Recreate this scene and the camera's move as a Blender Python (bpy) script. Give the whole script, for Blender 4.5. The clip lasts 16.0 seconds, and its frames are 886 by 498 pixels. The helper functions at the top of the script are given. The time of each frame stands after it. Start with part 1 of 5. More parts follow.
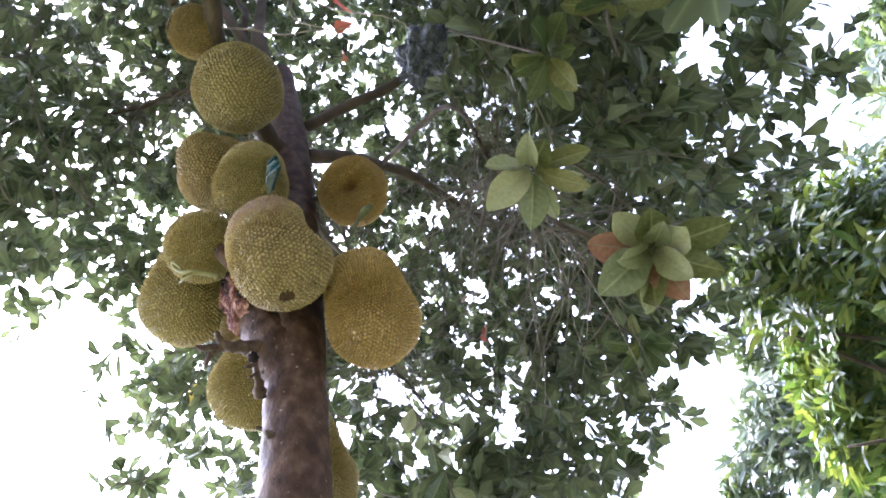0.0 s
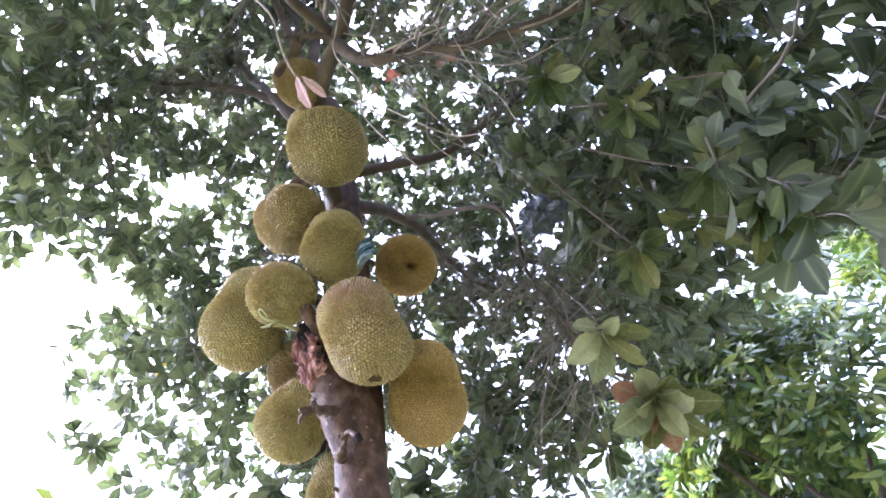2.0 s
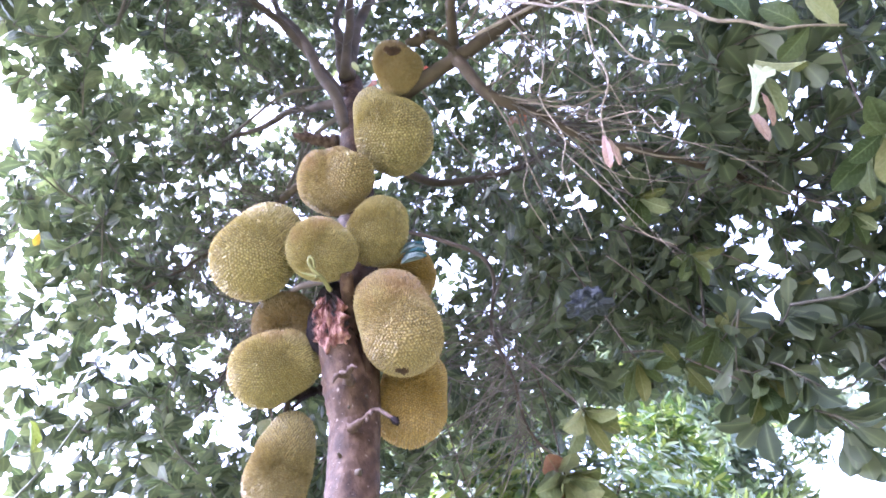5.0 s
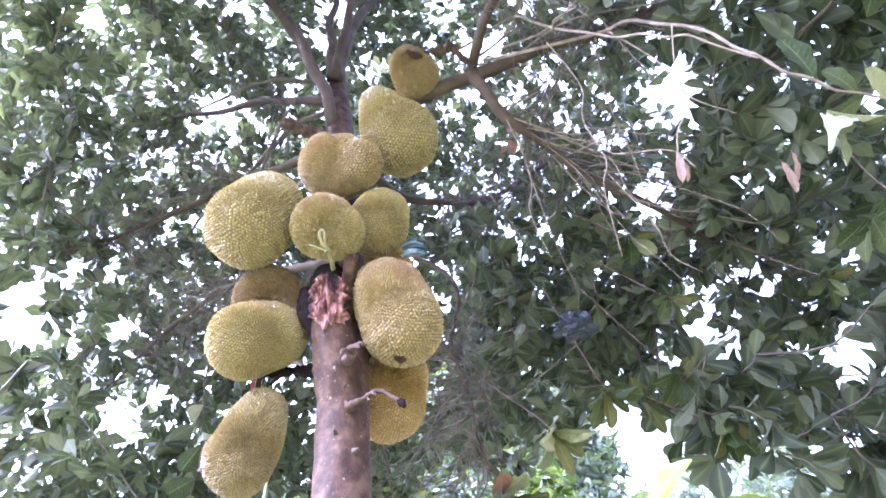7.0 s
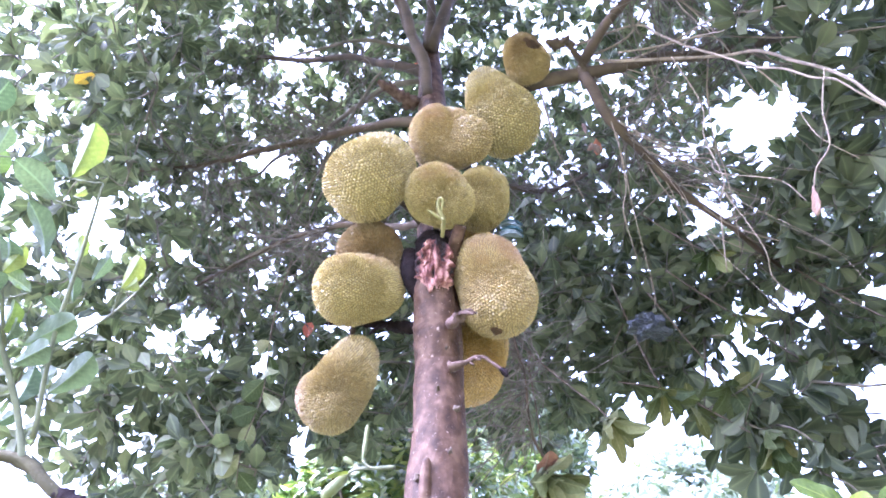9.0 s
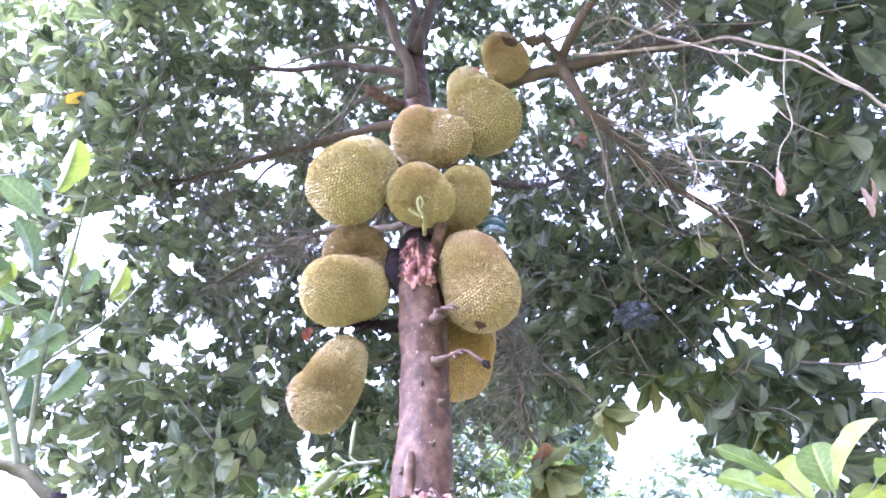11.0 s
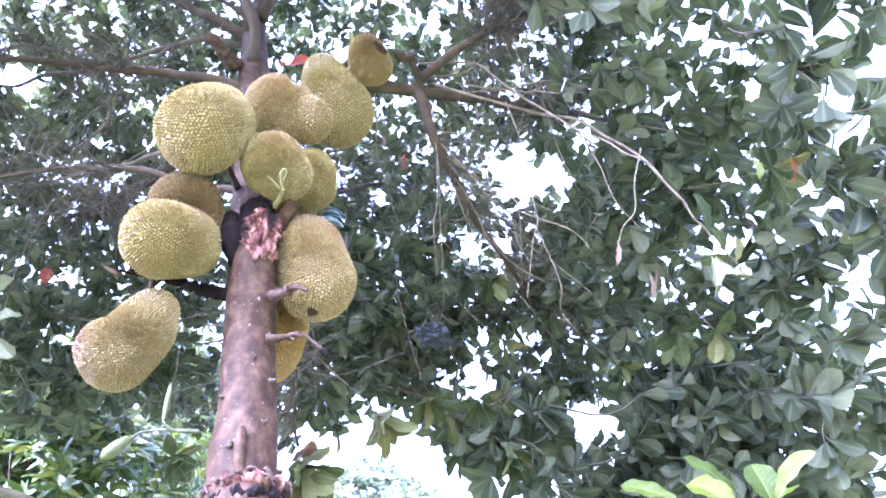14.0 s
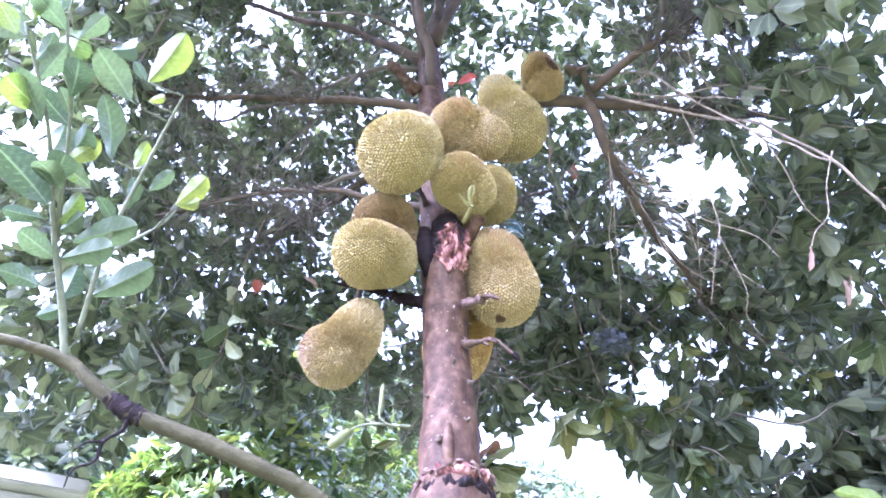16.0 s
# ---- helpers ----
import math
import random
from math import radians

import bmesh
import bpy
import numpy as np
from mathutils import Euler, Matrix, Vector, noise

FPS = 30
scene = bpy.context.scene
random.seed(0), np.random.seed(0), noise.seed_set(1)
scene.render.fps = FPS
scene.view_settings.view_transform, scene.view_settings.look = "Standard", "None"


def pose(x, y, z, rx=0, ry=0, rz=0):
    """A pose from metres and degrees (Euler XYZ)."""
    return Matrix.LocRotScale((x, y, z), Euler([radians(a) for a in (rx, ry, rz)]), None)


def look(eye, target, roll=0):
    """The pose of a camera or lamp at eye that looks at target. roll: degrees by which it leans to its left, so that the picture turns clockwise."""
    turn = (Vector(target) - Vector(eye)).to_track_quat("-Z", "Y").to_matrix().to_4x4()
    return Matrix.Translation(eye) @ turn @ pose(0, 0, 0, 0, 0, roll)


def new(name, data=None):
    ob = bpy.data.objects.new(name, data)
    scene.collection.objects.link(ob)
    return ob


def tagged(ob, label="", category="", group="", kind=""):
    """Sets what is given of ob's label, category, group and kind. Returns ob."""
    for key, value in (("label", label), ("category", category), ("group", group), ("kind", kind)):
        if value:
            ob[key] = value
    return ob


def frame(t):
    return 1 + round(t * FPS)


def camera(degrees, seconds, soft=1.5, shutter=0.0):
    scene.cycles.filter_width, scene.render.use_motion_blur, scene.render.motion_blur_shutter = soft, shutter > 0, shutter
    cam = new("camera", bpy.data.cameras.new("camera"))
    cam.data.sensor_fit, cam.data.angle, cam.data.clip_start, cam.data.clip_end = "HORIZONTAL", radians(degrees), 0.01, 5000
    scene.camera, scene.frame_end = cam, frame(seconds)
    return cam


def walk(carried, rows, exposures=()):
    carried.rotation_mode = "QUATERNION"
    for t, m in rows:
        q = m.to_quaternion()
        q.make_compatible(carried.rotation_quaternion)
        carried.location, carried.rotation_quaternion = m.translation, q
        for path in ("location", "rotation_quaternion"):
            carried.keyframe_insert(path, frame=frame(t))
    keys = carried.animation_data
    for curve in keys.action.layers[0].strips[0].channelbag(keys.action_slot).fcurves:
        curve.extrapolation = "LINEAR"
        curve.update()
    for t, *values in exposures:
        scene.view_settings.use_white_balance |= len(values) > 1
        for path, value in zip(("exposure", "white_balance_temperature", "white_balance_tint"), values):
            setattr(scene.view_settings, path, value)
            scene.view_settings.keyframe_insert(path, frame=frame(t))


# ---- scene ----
cam = camera(64.5, 16.0, soft=1.8)
PATH = [
    (0, (1.636, -0.239, 1.752), (0.737, 0.346, 3.440), -9.6),
    (0.5, (1.697, -0.594, 1.762), (0.771, 0.019, 3.425), -3.9),
    (1, (1.818, -0.788, 1.706), (0.856, -0.123, 3.329), 0.9),
    (1.5, (1.877, -1.001, 1.729), (0.945, -0.280, 3.346), -1.4),
    (2, (1.786, -1.216, 1.707), (1.028, -0.345, 3.340), -7.7),
    (2.5, (1.579, -1.454, 1.691), (0.953, -0.452, 3.305), -12.6),
    (3, (1.360, -1.578, 1.657), (0.784, -0.599, 3.303), -10.2),
    (3.5, (1.113, -1.680, 1.631), (0.664, -0.645, 3.283), -11.3),
    (3.7, (1.114, -1.741, 1.612), (0.724, -0.696, 3.272), -9.1),
    (5.8, (0.569, -2.005, 1.596), (0.590, -0.810, 3.200), -13.1),
    (6, (0.539, -1.959, 1.614), (0.622, -0.809, 3.248), -14.9),
    (6.5, (0.310, -1.893, 1.520), (0.478, -0.893, 3.244), -15.3),
    (7, (0.149, -1.853, 1.498), (0.384, -0.784, 3.171), -13.4),
    (7.5, (-0.159, -1.844, 1.466), (0.197, -0.731, 3.089), -15.7),
    (8, (-0.331, -1.863, 1.441), (-0.031, -0.754, 3.078), -9.6),
    (8.5, (-0.374, -1.860, 1.420), (-0.108, -0.749, 3.061), -5.8),
    (8.7, (-0.385, -1.873, 1.417), (-0.106, -0.748, 3.047), -5.0),
    (10.8, (-0.286, -1.959, 1.321), (-0.074, -0.865, 2.982), -3.2),
    (11, (-0.252, -1.931, 1.341), (-0.016, -0.809, 2.980), -5.9),
    (11.5, (-0.222, -1.822, 1.373), (0.196, -0.717, 2.986), -14.2),
    (12, (-0.357, -1.788, 1.407), (0.286, -0.711, 2.965), -22.6),
    (12.5, (-0.559, -1.727, 1.432), (0.244, -0.697, 2.947), -21.1),
    (13, (-0.640, -1.629, 1.415), (0.147, -0.656, 2.976), -20.8),
    (13.5, (-0.706, -1.595, 1.389), (0.236, -0.776, 2.952), -21.3),
    (14, (-0.890, -1.664, 1.376), (0.138, -0.875, 2.899), -22.8),
    (14.5, (-1.029, -1.697, 1.339), (-0.102, -0.877, 2.910), -18.8),
    (15, (-1.070, -1.685, 1.313), (-0.260, -0.761, 2.891), -13.2),
    (15.5, (-1.095, -1.689, 1.297), (-0.373, -0.704, 2.880), -11.2),
    (16, (-1.108, -1.688, 1.279), (-0.441, -0.697, 2.883), -9.4),
]
walk(cam, [(t, look(eye, target, roll)) for t, eye, target, roll in PATH], exposures=[(0, 3.46, 5320, 24), (3, 3.88, 5050, 32), (7, 4.12, 4940, 35), (8.5, 4.17, 4860, 36), (11, 4.17, 4900, 35), (12.5, 4.16, 4960, 34), (14.5, 4.23, 4700, 33), (16, 4.17, 4780, 33)])

# ---- light: bright hazy sky, soft sun from the west ----
SUN_AZ, SUN_EL = -112.0, 52.0
world = bpy.data.worlds.new("sky")
scene.world = world
world.use_nodes = True
wn, wl = world.node_tree.nodes, world.node_tree.links
wn.clear()
sky = wn.new("ShaderNodeTexSky")
sky.sky_type, sky.sun_disc = "NISHITA", False
sky.sun_elevation, sky.sun_rotation = radians(SUN_EL), radians(SUN_AZ)
sky.air_density, sky.dust_density, sky.ozone_density = 1.0, 4.0, 1.0
pale = wn.new("ShaderNodeHueSaturation")
pale.inputs["Saturation"].default_value = 0.4
backg = wn.new("ShaderNodeBackground")
backg.inputs["Strength"].default_value = 0.15
wout = wn.new("ShaderNodeOutputWorld")
wl.new(sky.outputs["Color"], pale.inputs["Color"])
wl.new(pale.outputs["Color"], backg.inputs["Color"])
wl.new(backg.outputs["Background"], wout.inputs["Surface"])
sun = new("sun", bpy.data.lights.new("sun", "SUN"))
sun.data.energy, sun.data.angle, sun.data.color = 1.2, radians(25), (1.0, 0.96, 0.9)
sa, se = radians(SUN_AZ), radians(SUN_EL)
sun.matrix_world = look((0, 0, 0), (-math.sin(sa) * math.cos(se), -math.cos(sa) * math.cos(se), -math.sin(se)))


# ---- materials ----
def material(name, colours, scale, rough=0.6, bump=0.3, bump_scale=None, random_tint=0.0, island=0.0, translucent=0.0, trans_colour=None, spec=0.4, detail=6.0, stretch=(1, 1, 1)):
    """A procedural surface: two noises mix the colours, a fine one gives relief."""
    m = bpy.data.materials.new(name)
    m.use_nodes = True
    n, l = m.node_tree.nodes, m.node_tree.links
    bsdf, out = n["Principled BSDF"], n["Material Output"]
    co = n.new("ShaderNodeTexCoord")
    mp = n.new("ShaderNodeMapping")
    mp.inputs["Scale"].default_value = stretch
    l.new(co.outputs["Object"], mp.inputs["Vector"])
    n1 = n.new("ShaderNodeTexNoise")
    n1.inputs["Scale"].default_value, n1.inputs["Detail"].default_value = scale, detail
    l.new(mp.outputs["Vector"], n1.inputs["Vector"])
    ramp = n.new("ShaderNodeValToRGB")
    ramp.color_ramp.elements[0].position, ramp.color_ramp.elements[1].position = 0.3, 0.7
    for i, c in enumerate(colours):
        if i in (0, len(colours) - 1):
            ramp.color_ramp.elements[-1 if i else 0].color = (*c, 1)
        else:
            e = ramp.color_ramp.elements.new(0.3 + 0.4 * i / (len(colours) - 1))
            e.color = (*c, 1)
    l.new(n1.outputs["Fac"], ramp.inputs["Fac"])
    colour = ramp.outputs["Color"]
    for amount, source in ((random_tint, "object"), (island, "island")):
        if amount:
            src = n.new("ShaderNodeObjectInfo" if source == "object" else "ShaderNodeNewGeometry")
            rnd = src.outputs["Random" if source == "object" else "Random Per Island"]
            hsv = n.new("ShaderNodeHueSaturation")
            mr = n.new("ShaderNodeMapRange")
            mr.inputs["To Min"].default_value, mr.inputs["To Max"].default_value = 1 - amount, 1 + amount
            l.new(rnd, mr.inputs["Value"])
            l.new(mr.outputs["Result"], hsv.inputs["Value"])
            mh = n.new("ShaderNodeMapRange")
            mh.inputs["To Min"].default_value, mh.inputs["To Max"].default_value = 0.5 + 0.03 * amount, 0.5 - 0.13 * amount
            l.new(rnd, mh.inputs["Value"])
            l.new(mh.outputs["Result"], hsv.inputs["Hue"])
            l.new(colour, hsv.inputs["Color"])
            colour = hsv.outputs["Color"]
    l.new(colour, bsdf.inputs["Base Color"])
    bsdf.inputs["Roughness"].default_value = rough
    bsdf.inputs["Specular IOR Level"].default_value = spec
    if bump:
        n2 = n.new("ShaderNodeTexNoise")
        n2.inputs["Scale"].default_value, n2.inputs["Detail"].default_value = bump_scale or scale * 6, 8
        l.new(mp.outputs["Vector"], n2.inputs["Vector"])
        b = n.new("ShaderNodeBump")
        b.inputs["Strength"].default_value, b.inputs["Distance"].default_value = bump, 0.01
        l.new(n2.outputs["Fac"], b.inputs["Height"])
        l.new(b.outputs["Normal"], bsdf.inputs["Normal"])
    if translucent:
        tr = n.new("ShaderNodeBsdfTranslucent")
        mul = n.new("ShaderNodeMix")
        mul.data_type, mul.blend_type = "RGBA", "MULTIPLY"
        mul.inputs["Factor"].default_value = 1.0
        l.new(colour, mul.inputs["A"])
        mul.inputs["B"].default_value = (*(trans_colour or (1.6, 1.7, 0.6)), 1)
        l.new(mul.outputs["Result"], tr.inputs["Color"])
        mix = n.new("ShaderNodeMixShader")
        mix.inputs["Fac"].default_value = translucent
        l.new(bsdf.outputs["BSDF"], mix.inputs[1])
        l.new(tr.outputs["BSDF"], mix.inputs[2])
        l.new(mix.outputs["Shader"], out.inputs["Surface"])
    return m


LEAF = material("jackfruit leaf", [(0.067, 0.083, 0.057), (0.104, 0.121, 0.083)], 9, rough=0.5, bump=0.15, island=0.55, translucent=0.3, trans_colour=(1.25, 1.42, 0.7), spec=0.2)
LEAF_DRY = material("dry orange leaf", [(0.3, 0.115, 0.055), (0.38, 0.18, 0.095)], 18, rough=0.6, bump=0.2, random_tint=0.3, translucent=0.5, trans_colour=(1.4, 1.0, 0.7))
LEAF_YELLOW = material("yellowed leaf", [(0.42, 0.3, 0.04), (0.55, 0.42, 0.08)], 18, rough=0.6, bump=0.2, translucent=0.5, trans_colour=(1.3, 1.1, 0.5))
LEAF_PINK = material("dry pinkish leaf", [(0.23, 0.16, 0.135), (0.36, 0.26, 0.22)], 18, rough=0.7, bump=0.2, random_tint=0.2, translucent=0.3, trans_colour=(1.1, 0.9, 0.8))
MANGO = material("mango leaf", [(0.055, 0.1, 0.033), (0.135, 0.205, 0.07)], 3, rough=0.3, bump=0, island=0.6, translucent=0.3, trans_colour=(1.4, 1.5, 0.5))
MANGO_DARK = material("far tree leaf", [(0.07, 0.1, 0.065), (0.13, 0.17, 0.1)], 2, rough=0.35, bump=0, island=0.5, translucent=0.25)
BARK = material("jackfruit bark", [(0.026, 0.0125, 0.0078), (0.055, 0.028, 0.017), (0.097, 0.056, 0.037)], 20, rough=0.68, spec=0.2, bump=0.6, bump_scale=55, stretch=(1, 1, 0.8))
for stop, at_pos in zip(BARK.node_tree.nodes["Color Ramp"].color_ramp.elements, (0.33, 0.5, 0.67)):
    stop.position = at_pos
KNOT = material("dried stalk", [(0.045, 0.024, 0.019), (0.13, 0.085, 0.07)], 30, rough=0.8, bump=0.6, bump_scale=120, spec=0.2)
BARK_DARK = material("dark limb bark", [(0.042, 0.029, 0.021), (0.1, 0.069, 0.05)], 8, rough=0.8, bump=0.5, bump_scale=70)
TWIG = material("twig bark", [(0.066, 0.055, 0.045), (0.16, 0.132, 0.11)], 10, rough=0.8, bump=0.2)
DEADWOOD = material("pale dead twig", [(0.13, 0.1, 0.08), (0.28, 0.22, 0.18)], 20, rough=0.85, bump=0.3)
BOUGH_GREY = material("greyish limb bark", [(0.026, 0.023, 0.011), (0.056, 0.049, 0.025)], 14, rough=0.85, bump=0.6, bump_scale=60, spec=0.12)
WOUND = material("raw pink wood", [(0.01, 0.004, 0.005), (0.12, 0.036, 0.032), (0.4, 0.22, 0.19)], 22, rough=0.8, bump=1.0, bump_scale=120, stretch=(1, 1, 0.26))
for stop, at_pos in zip(WOUND.node_tree.nodes["Color Ramp"].color_ramp.elements, (0.4, 0.51, 0.64)):
    stop.position = at_pos
CHAR = material("dark rotten wood", [(0.007, 0.005, 0.006), (0.022, 0.014, 0.016)], 25, rough=0.9, bump=0.8, spec=0.12)
ROT = material("brown rotten skin", [(0.035, 0.018, 0.012), (0.10, 0.05, 0.025)], 30, rough=0.8, bump=0.5)
SAP_STEM = material("dull green sapling stem", [(0.016, 0.018, 0.009), (0.032, 0.034, 0.017)], 30, rough=0.7, bump=0.2, spec=0.2)
SHOOT = material("pale brown-green shoot bark", [(0.06, 0.065, 0.035), (0.11, 0.115, 0.06)], 30, rough=0.6, bump=0.2)
STEM = material("green fruit stem", [(0.075, 0.085, 0.026), (0.12, 0.13, 0.046)], 40, rough=0.55, bump=0.2)
CURL = material("pale green curled stem", [(0.16, 0.145, 0.055), (0.25, 0.225, 0.1)], 40, rough=0.6, bump=0.2)
PLASTIC = material("blue plastic strip", [(0.006, 0.02, 0.03), (0.025, 0.085, 0.11)], 40, rough=0.3, bump=0.2)
PLASTIC_W = material("grey plastic strip", [(0.07, 0.085, 0.1), (0.2, 0.24, 0.26)], 40, rough=0.3, bump=0.2)
BAG = material("dark plastic film", [(0.007, 0.008, 0.014), (0.022, 0.026, 0.04)], 30, rough=0.3, bump=0.4)
CONCRETE = material("weathered grey concrete", [(0.22, 0.21, 0.2), (0.36, 0.35, 0.33)], 3, rough=0.9, bump=0.3, bump_scale=40)
SOIL = material("leaf-strewn soil and grass", [(0.10, 0.085, 0.05), (0.12, 0.14, 0.05), (0.2, 0.16, 0.10)], 1.3, rough=0.95, bump=0.6, bump_scale=20)


def mottle(m, pale, scale, edge):
    """Pale lichen blotches over a bark."""
    n, l = m.node_tree.nodes, m.node_tree.links
    bsdf = n["Principled BSDF"]
    base = bsdf.inputs["Base Color"].links[0].from_socket
    co = n.new("ShaderNodeTexCoord")
    for sc, ed, soft in ((scale, edge, 0.03), (scale * 2.7, edge + 0.02, 0.02)):
        nz = n.new("ShaderNodeTexNoise")
        nz.inputs["Scale"].default_value, nz.inputs["Detail"].default_value = sc, 3
        l.new(co.outputs["Object"], nz.inputs["Vector"])
        mr = n.new("ShaderNodeMapRange")
        mr.inputs["From Min"].default_value, mr.inputs["From Max"].default_value = ed, ed + soft
        l.new(nz.outputs["Fac"], mr.inputs["Value"])
        mx = n.new("ShaderNodeMix")
        mx.data_type = "RGBA"
        l.new(mr.outputs["Result"], mx.inputs["Factor"])
        l.new(base, mx.inputs["A"])
        mx.inputs["B"].default_value = (*pale, 1)
        base = mx.outputs["Result"]
    l.new(base, bsdf.inputs["Base Color"])


mottle(BARK, (0.21, 0.155, 0.13), 52, 0.69)
mottle(BOUGH_GREY, (0.11, 0.1, 0.065), 30, 0.7)


def veined(name, low, high, vein, trans, trans_colour=(1.0, 1.06, 0.85), rough=0.42):
    """A large leaf whose midrib and side veins are paler than the blade."""
    m = material(name, [low, high], 16, rough=rough, bump=0.15, random_tint=0.3, translucent=trans, trans_colour=trans_colour)
    n, l = m.node_tree.nodes, m.node_tree.links
    bsdf = n["Principled BSDF"]
    base = bsdf.inputs["Base Color"].links[0].from_socket
    at = n.new("ShaderNodeAttribute")
    at.attribute_name = "vein"
    mx = n.new("ShaderNodeMix")
    mx.data_type = "RGBA"
    l.new(at.outputs["Fac"], mx.inputs["Factor"])
    l.new(base, mx.inputs["A"])
    mx.inputs["B"].default_value = (*vein, 1)
    for link in list(base.links):
        l.new(mx.outputs["Result"], link.to_socket) if link.to_node != mx else None
    return m


def ribbed(m, rib, amount):
    """A paler midrib, from the attribute that is 1 along the middle of a blade."""
    n, l = m.node_tree.nodes, m.node_tree.links
    bsdf = n["Principled BSDF"]
    base = bsdf.inputs["Base Color"].links[0].from_socket
    at = n.new("ShaderNodeAttribute")
    at.attribute_name = "vein"
    sharp = n.new("ShaderNodeMath")
    sharp.operation = "POWER"
    sharp.inputs[1].default_value = 7.0
    l.new(at.outputs["Fac"], sharp.inputs[0])
    part_of = n.new("ShaderNodeMath")
    part_of.operation = "MULTIPLY"
    part_of.inputs[1].default_value = amount
    l.new(sharp.outputs["Value"], part_of.inputs[0])
    mx = n.new("ShaderNodeMix")
    mx.data_type = "RGBA"
    l.new(part_of.outputs["Value"], mx.inputs["Factor"])
    l.new(base, mx.inputs["A"])
    mx.inputs["B"].default_value = (*rib, 1)
    for link in list(base.links):
        if link.to_node != mx:
            l.new(mx.outputs["Result"], link.to_socket)


ribbed(LEAF, (0.2, 0.22, 0.13), 0.6)
LEAF_BIG = veined("near jackfruit leaf", (0.042, 0.06, 0.023), (0.066, 0.086, 0.035), (0.13, 0.155, 0.075), 0.25)
LEAF_YOUNG = veined("young jackfruit leaf", (0.085, 0.125, 0.03), (0.12, 0.165, 0.045), (0.19, 0.24, 0.1), 0.38, (1.3, 1.35, 0.6), 0.55)
LEAF_PALE = veined("pale leaf underside", (0.175, 0.19, 0.1), (0.25, 0.26, 0.15), (0.3, 0.31, 0.2), 0.2, (1.1, 1.15, 0.85))
LEAF_OLIVE = veined("ageing olive leaf", (0.085, 0.095, 0.036), (0.125, 0.13, 0.052), (0.2, 0.195, 0.1), 0.3, (1.2, 1.2, 0.7))
LEAF_SHOOT = veined("fresh shoot leaf", (0.05, 0.073, 0.046), (0.074, 0.1, 0.06), (0.14, 0.18, 0.11), 0.28, (1.1, 1.25, 0.75), 0.6)
LEAF_SAPLING = veined("glossy sapling leaf", (0.036, 0.055, 0.005), (0.056, 0.078, 0.008), (0.09, 0.112, 0.02), 0.32, (1.4, 1.4, 0.4), 0.5)
LEAF_AGED = veined("browned leaf", (0.15, 0.09, 0.05), (0.22, 0.15, 0.08), (0.25, 0.2, 0.13), 0.2, (1.1, 0.9, 0.7))

for dull in (LEAF_SHOOT, LEAF_BIG, LEAF_OLIVE, LEAF_SAPLING):
    dull.node_tree.nodes["Principled BSDF"].inputs["Specular IOR Level"].default_value = 0.18
    dull.node_tree.nodes["Principled BSDF"].inputs["Roughness"].default_value = 0.58


def skin(name, low, high, blush, blush_at):
    """Jackfruit skin: the valleys between the thorns are darker than their tips, partly skin tone and partly relief
    shade put into the colour, with a brownish blush.
    """
    m = bpy.data.materials.new(name)
    m.use_nodes = True
    n, l = m.node_tree.nodes, m.node_tree.links
    bsdf = n["Principled BSDF"]
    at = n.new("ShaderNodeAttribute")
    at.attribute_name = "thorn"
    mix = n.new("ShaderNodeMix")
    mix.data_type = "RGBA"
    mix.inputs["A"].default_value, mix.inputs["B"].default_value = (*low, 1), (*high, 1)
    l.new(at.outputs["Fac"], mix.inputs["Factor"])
    co = n.new("ShaderNodeTexCoord")
    nz = n.new("ShaderNodeTexNoise")
    nz.inputs["Scale"].default_value, nz.inputs["Detail"].default_value = 7, 5
    l.new(co.outputs["Object"], nz.inputs["Vector"])
    ripe = n.new("ShaderNodeAttribute")
    ripe.attribute_name = "ripe"
    both = n.new("ShaderNodeMath")
    both.operation = "ADD"
    l.new(nz.outputs["Fac"], both.inputs[0])
    l.new(ripe.outputs["Fac"], both.inputs[1])
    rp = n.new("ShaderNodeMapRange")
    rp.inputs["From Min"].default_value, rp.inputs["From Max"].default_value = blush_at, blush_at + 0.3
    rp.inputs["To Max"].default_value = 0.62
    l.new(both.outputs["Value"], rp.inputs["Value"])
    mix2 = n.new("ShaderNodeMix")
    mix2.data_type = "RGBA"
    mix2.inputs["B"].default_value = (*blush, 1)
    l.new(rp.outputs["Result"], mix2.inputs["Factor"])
    l.new(mix.outputs["Result"], mix2.inputs["A"])
    fine = n.new("ShaderNodeTexNoise")
    fine.inputs["Scale"].default_value, fine.inputs["Detail"].default_value = 60, 4
    l.new(co.outputs["Object"], fine.inputs["Vector"])
    hsv = n.new("ShaderNodeHueSaturation")
    mr = n.new("ShaderNodeMapRange")
    mr.inputs["To Min"].default_value, mr.inputs["To Max"].default_value = 0.72, 1.25
    l.new(fine.outputs["Fac"], mr.inputs["Value"])
    l.new(mr.outputs["Result"], hsv.inputs["Value"])
    l.new(mix2.outputs["Result"], hsv.inputs["Color"])
    l.new(hsv.outputs["Color"], bsdf.inputs["Base Color"])
    bsdf.inputs["Roughness"].default_value = 0.42
    bsdf.inputs["Specular IOR Level"].default_value = 0.5
    return m


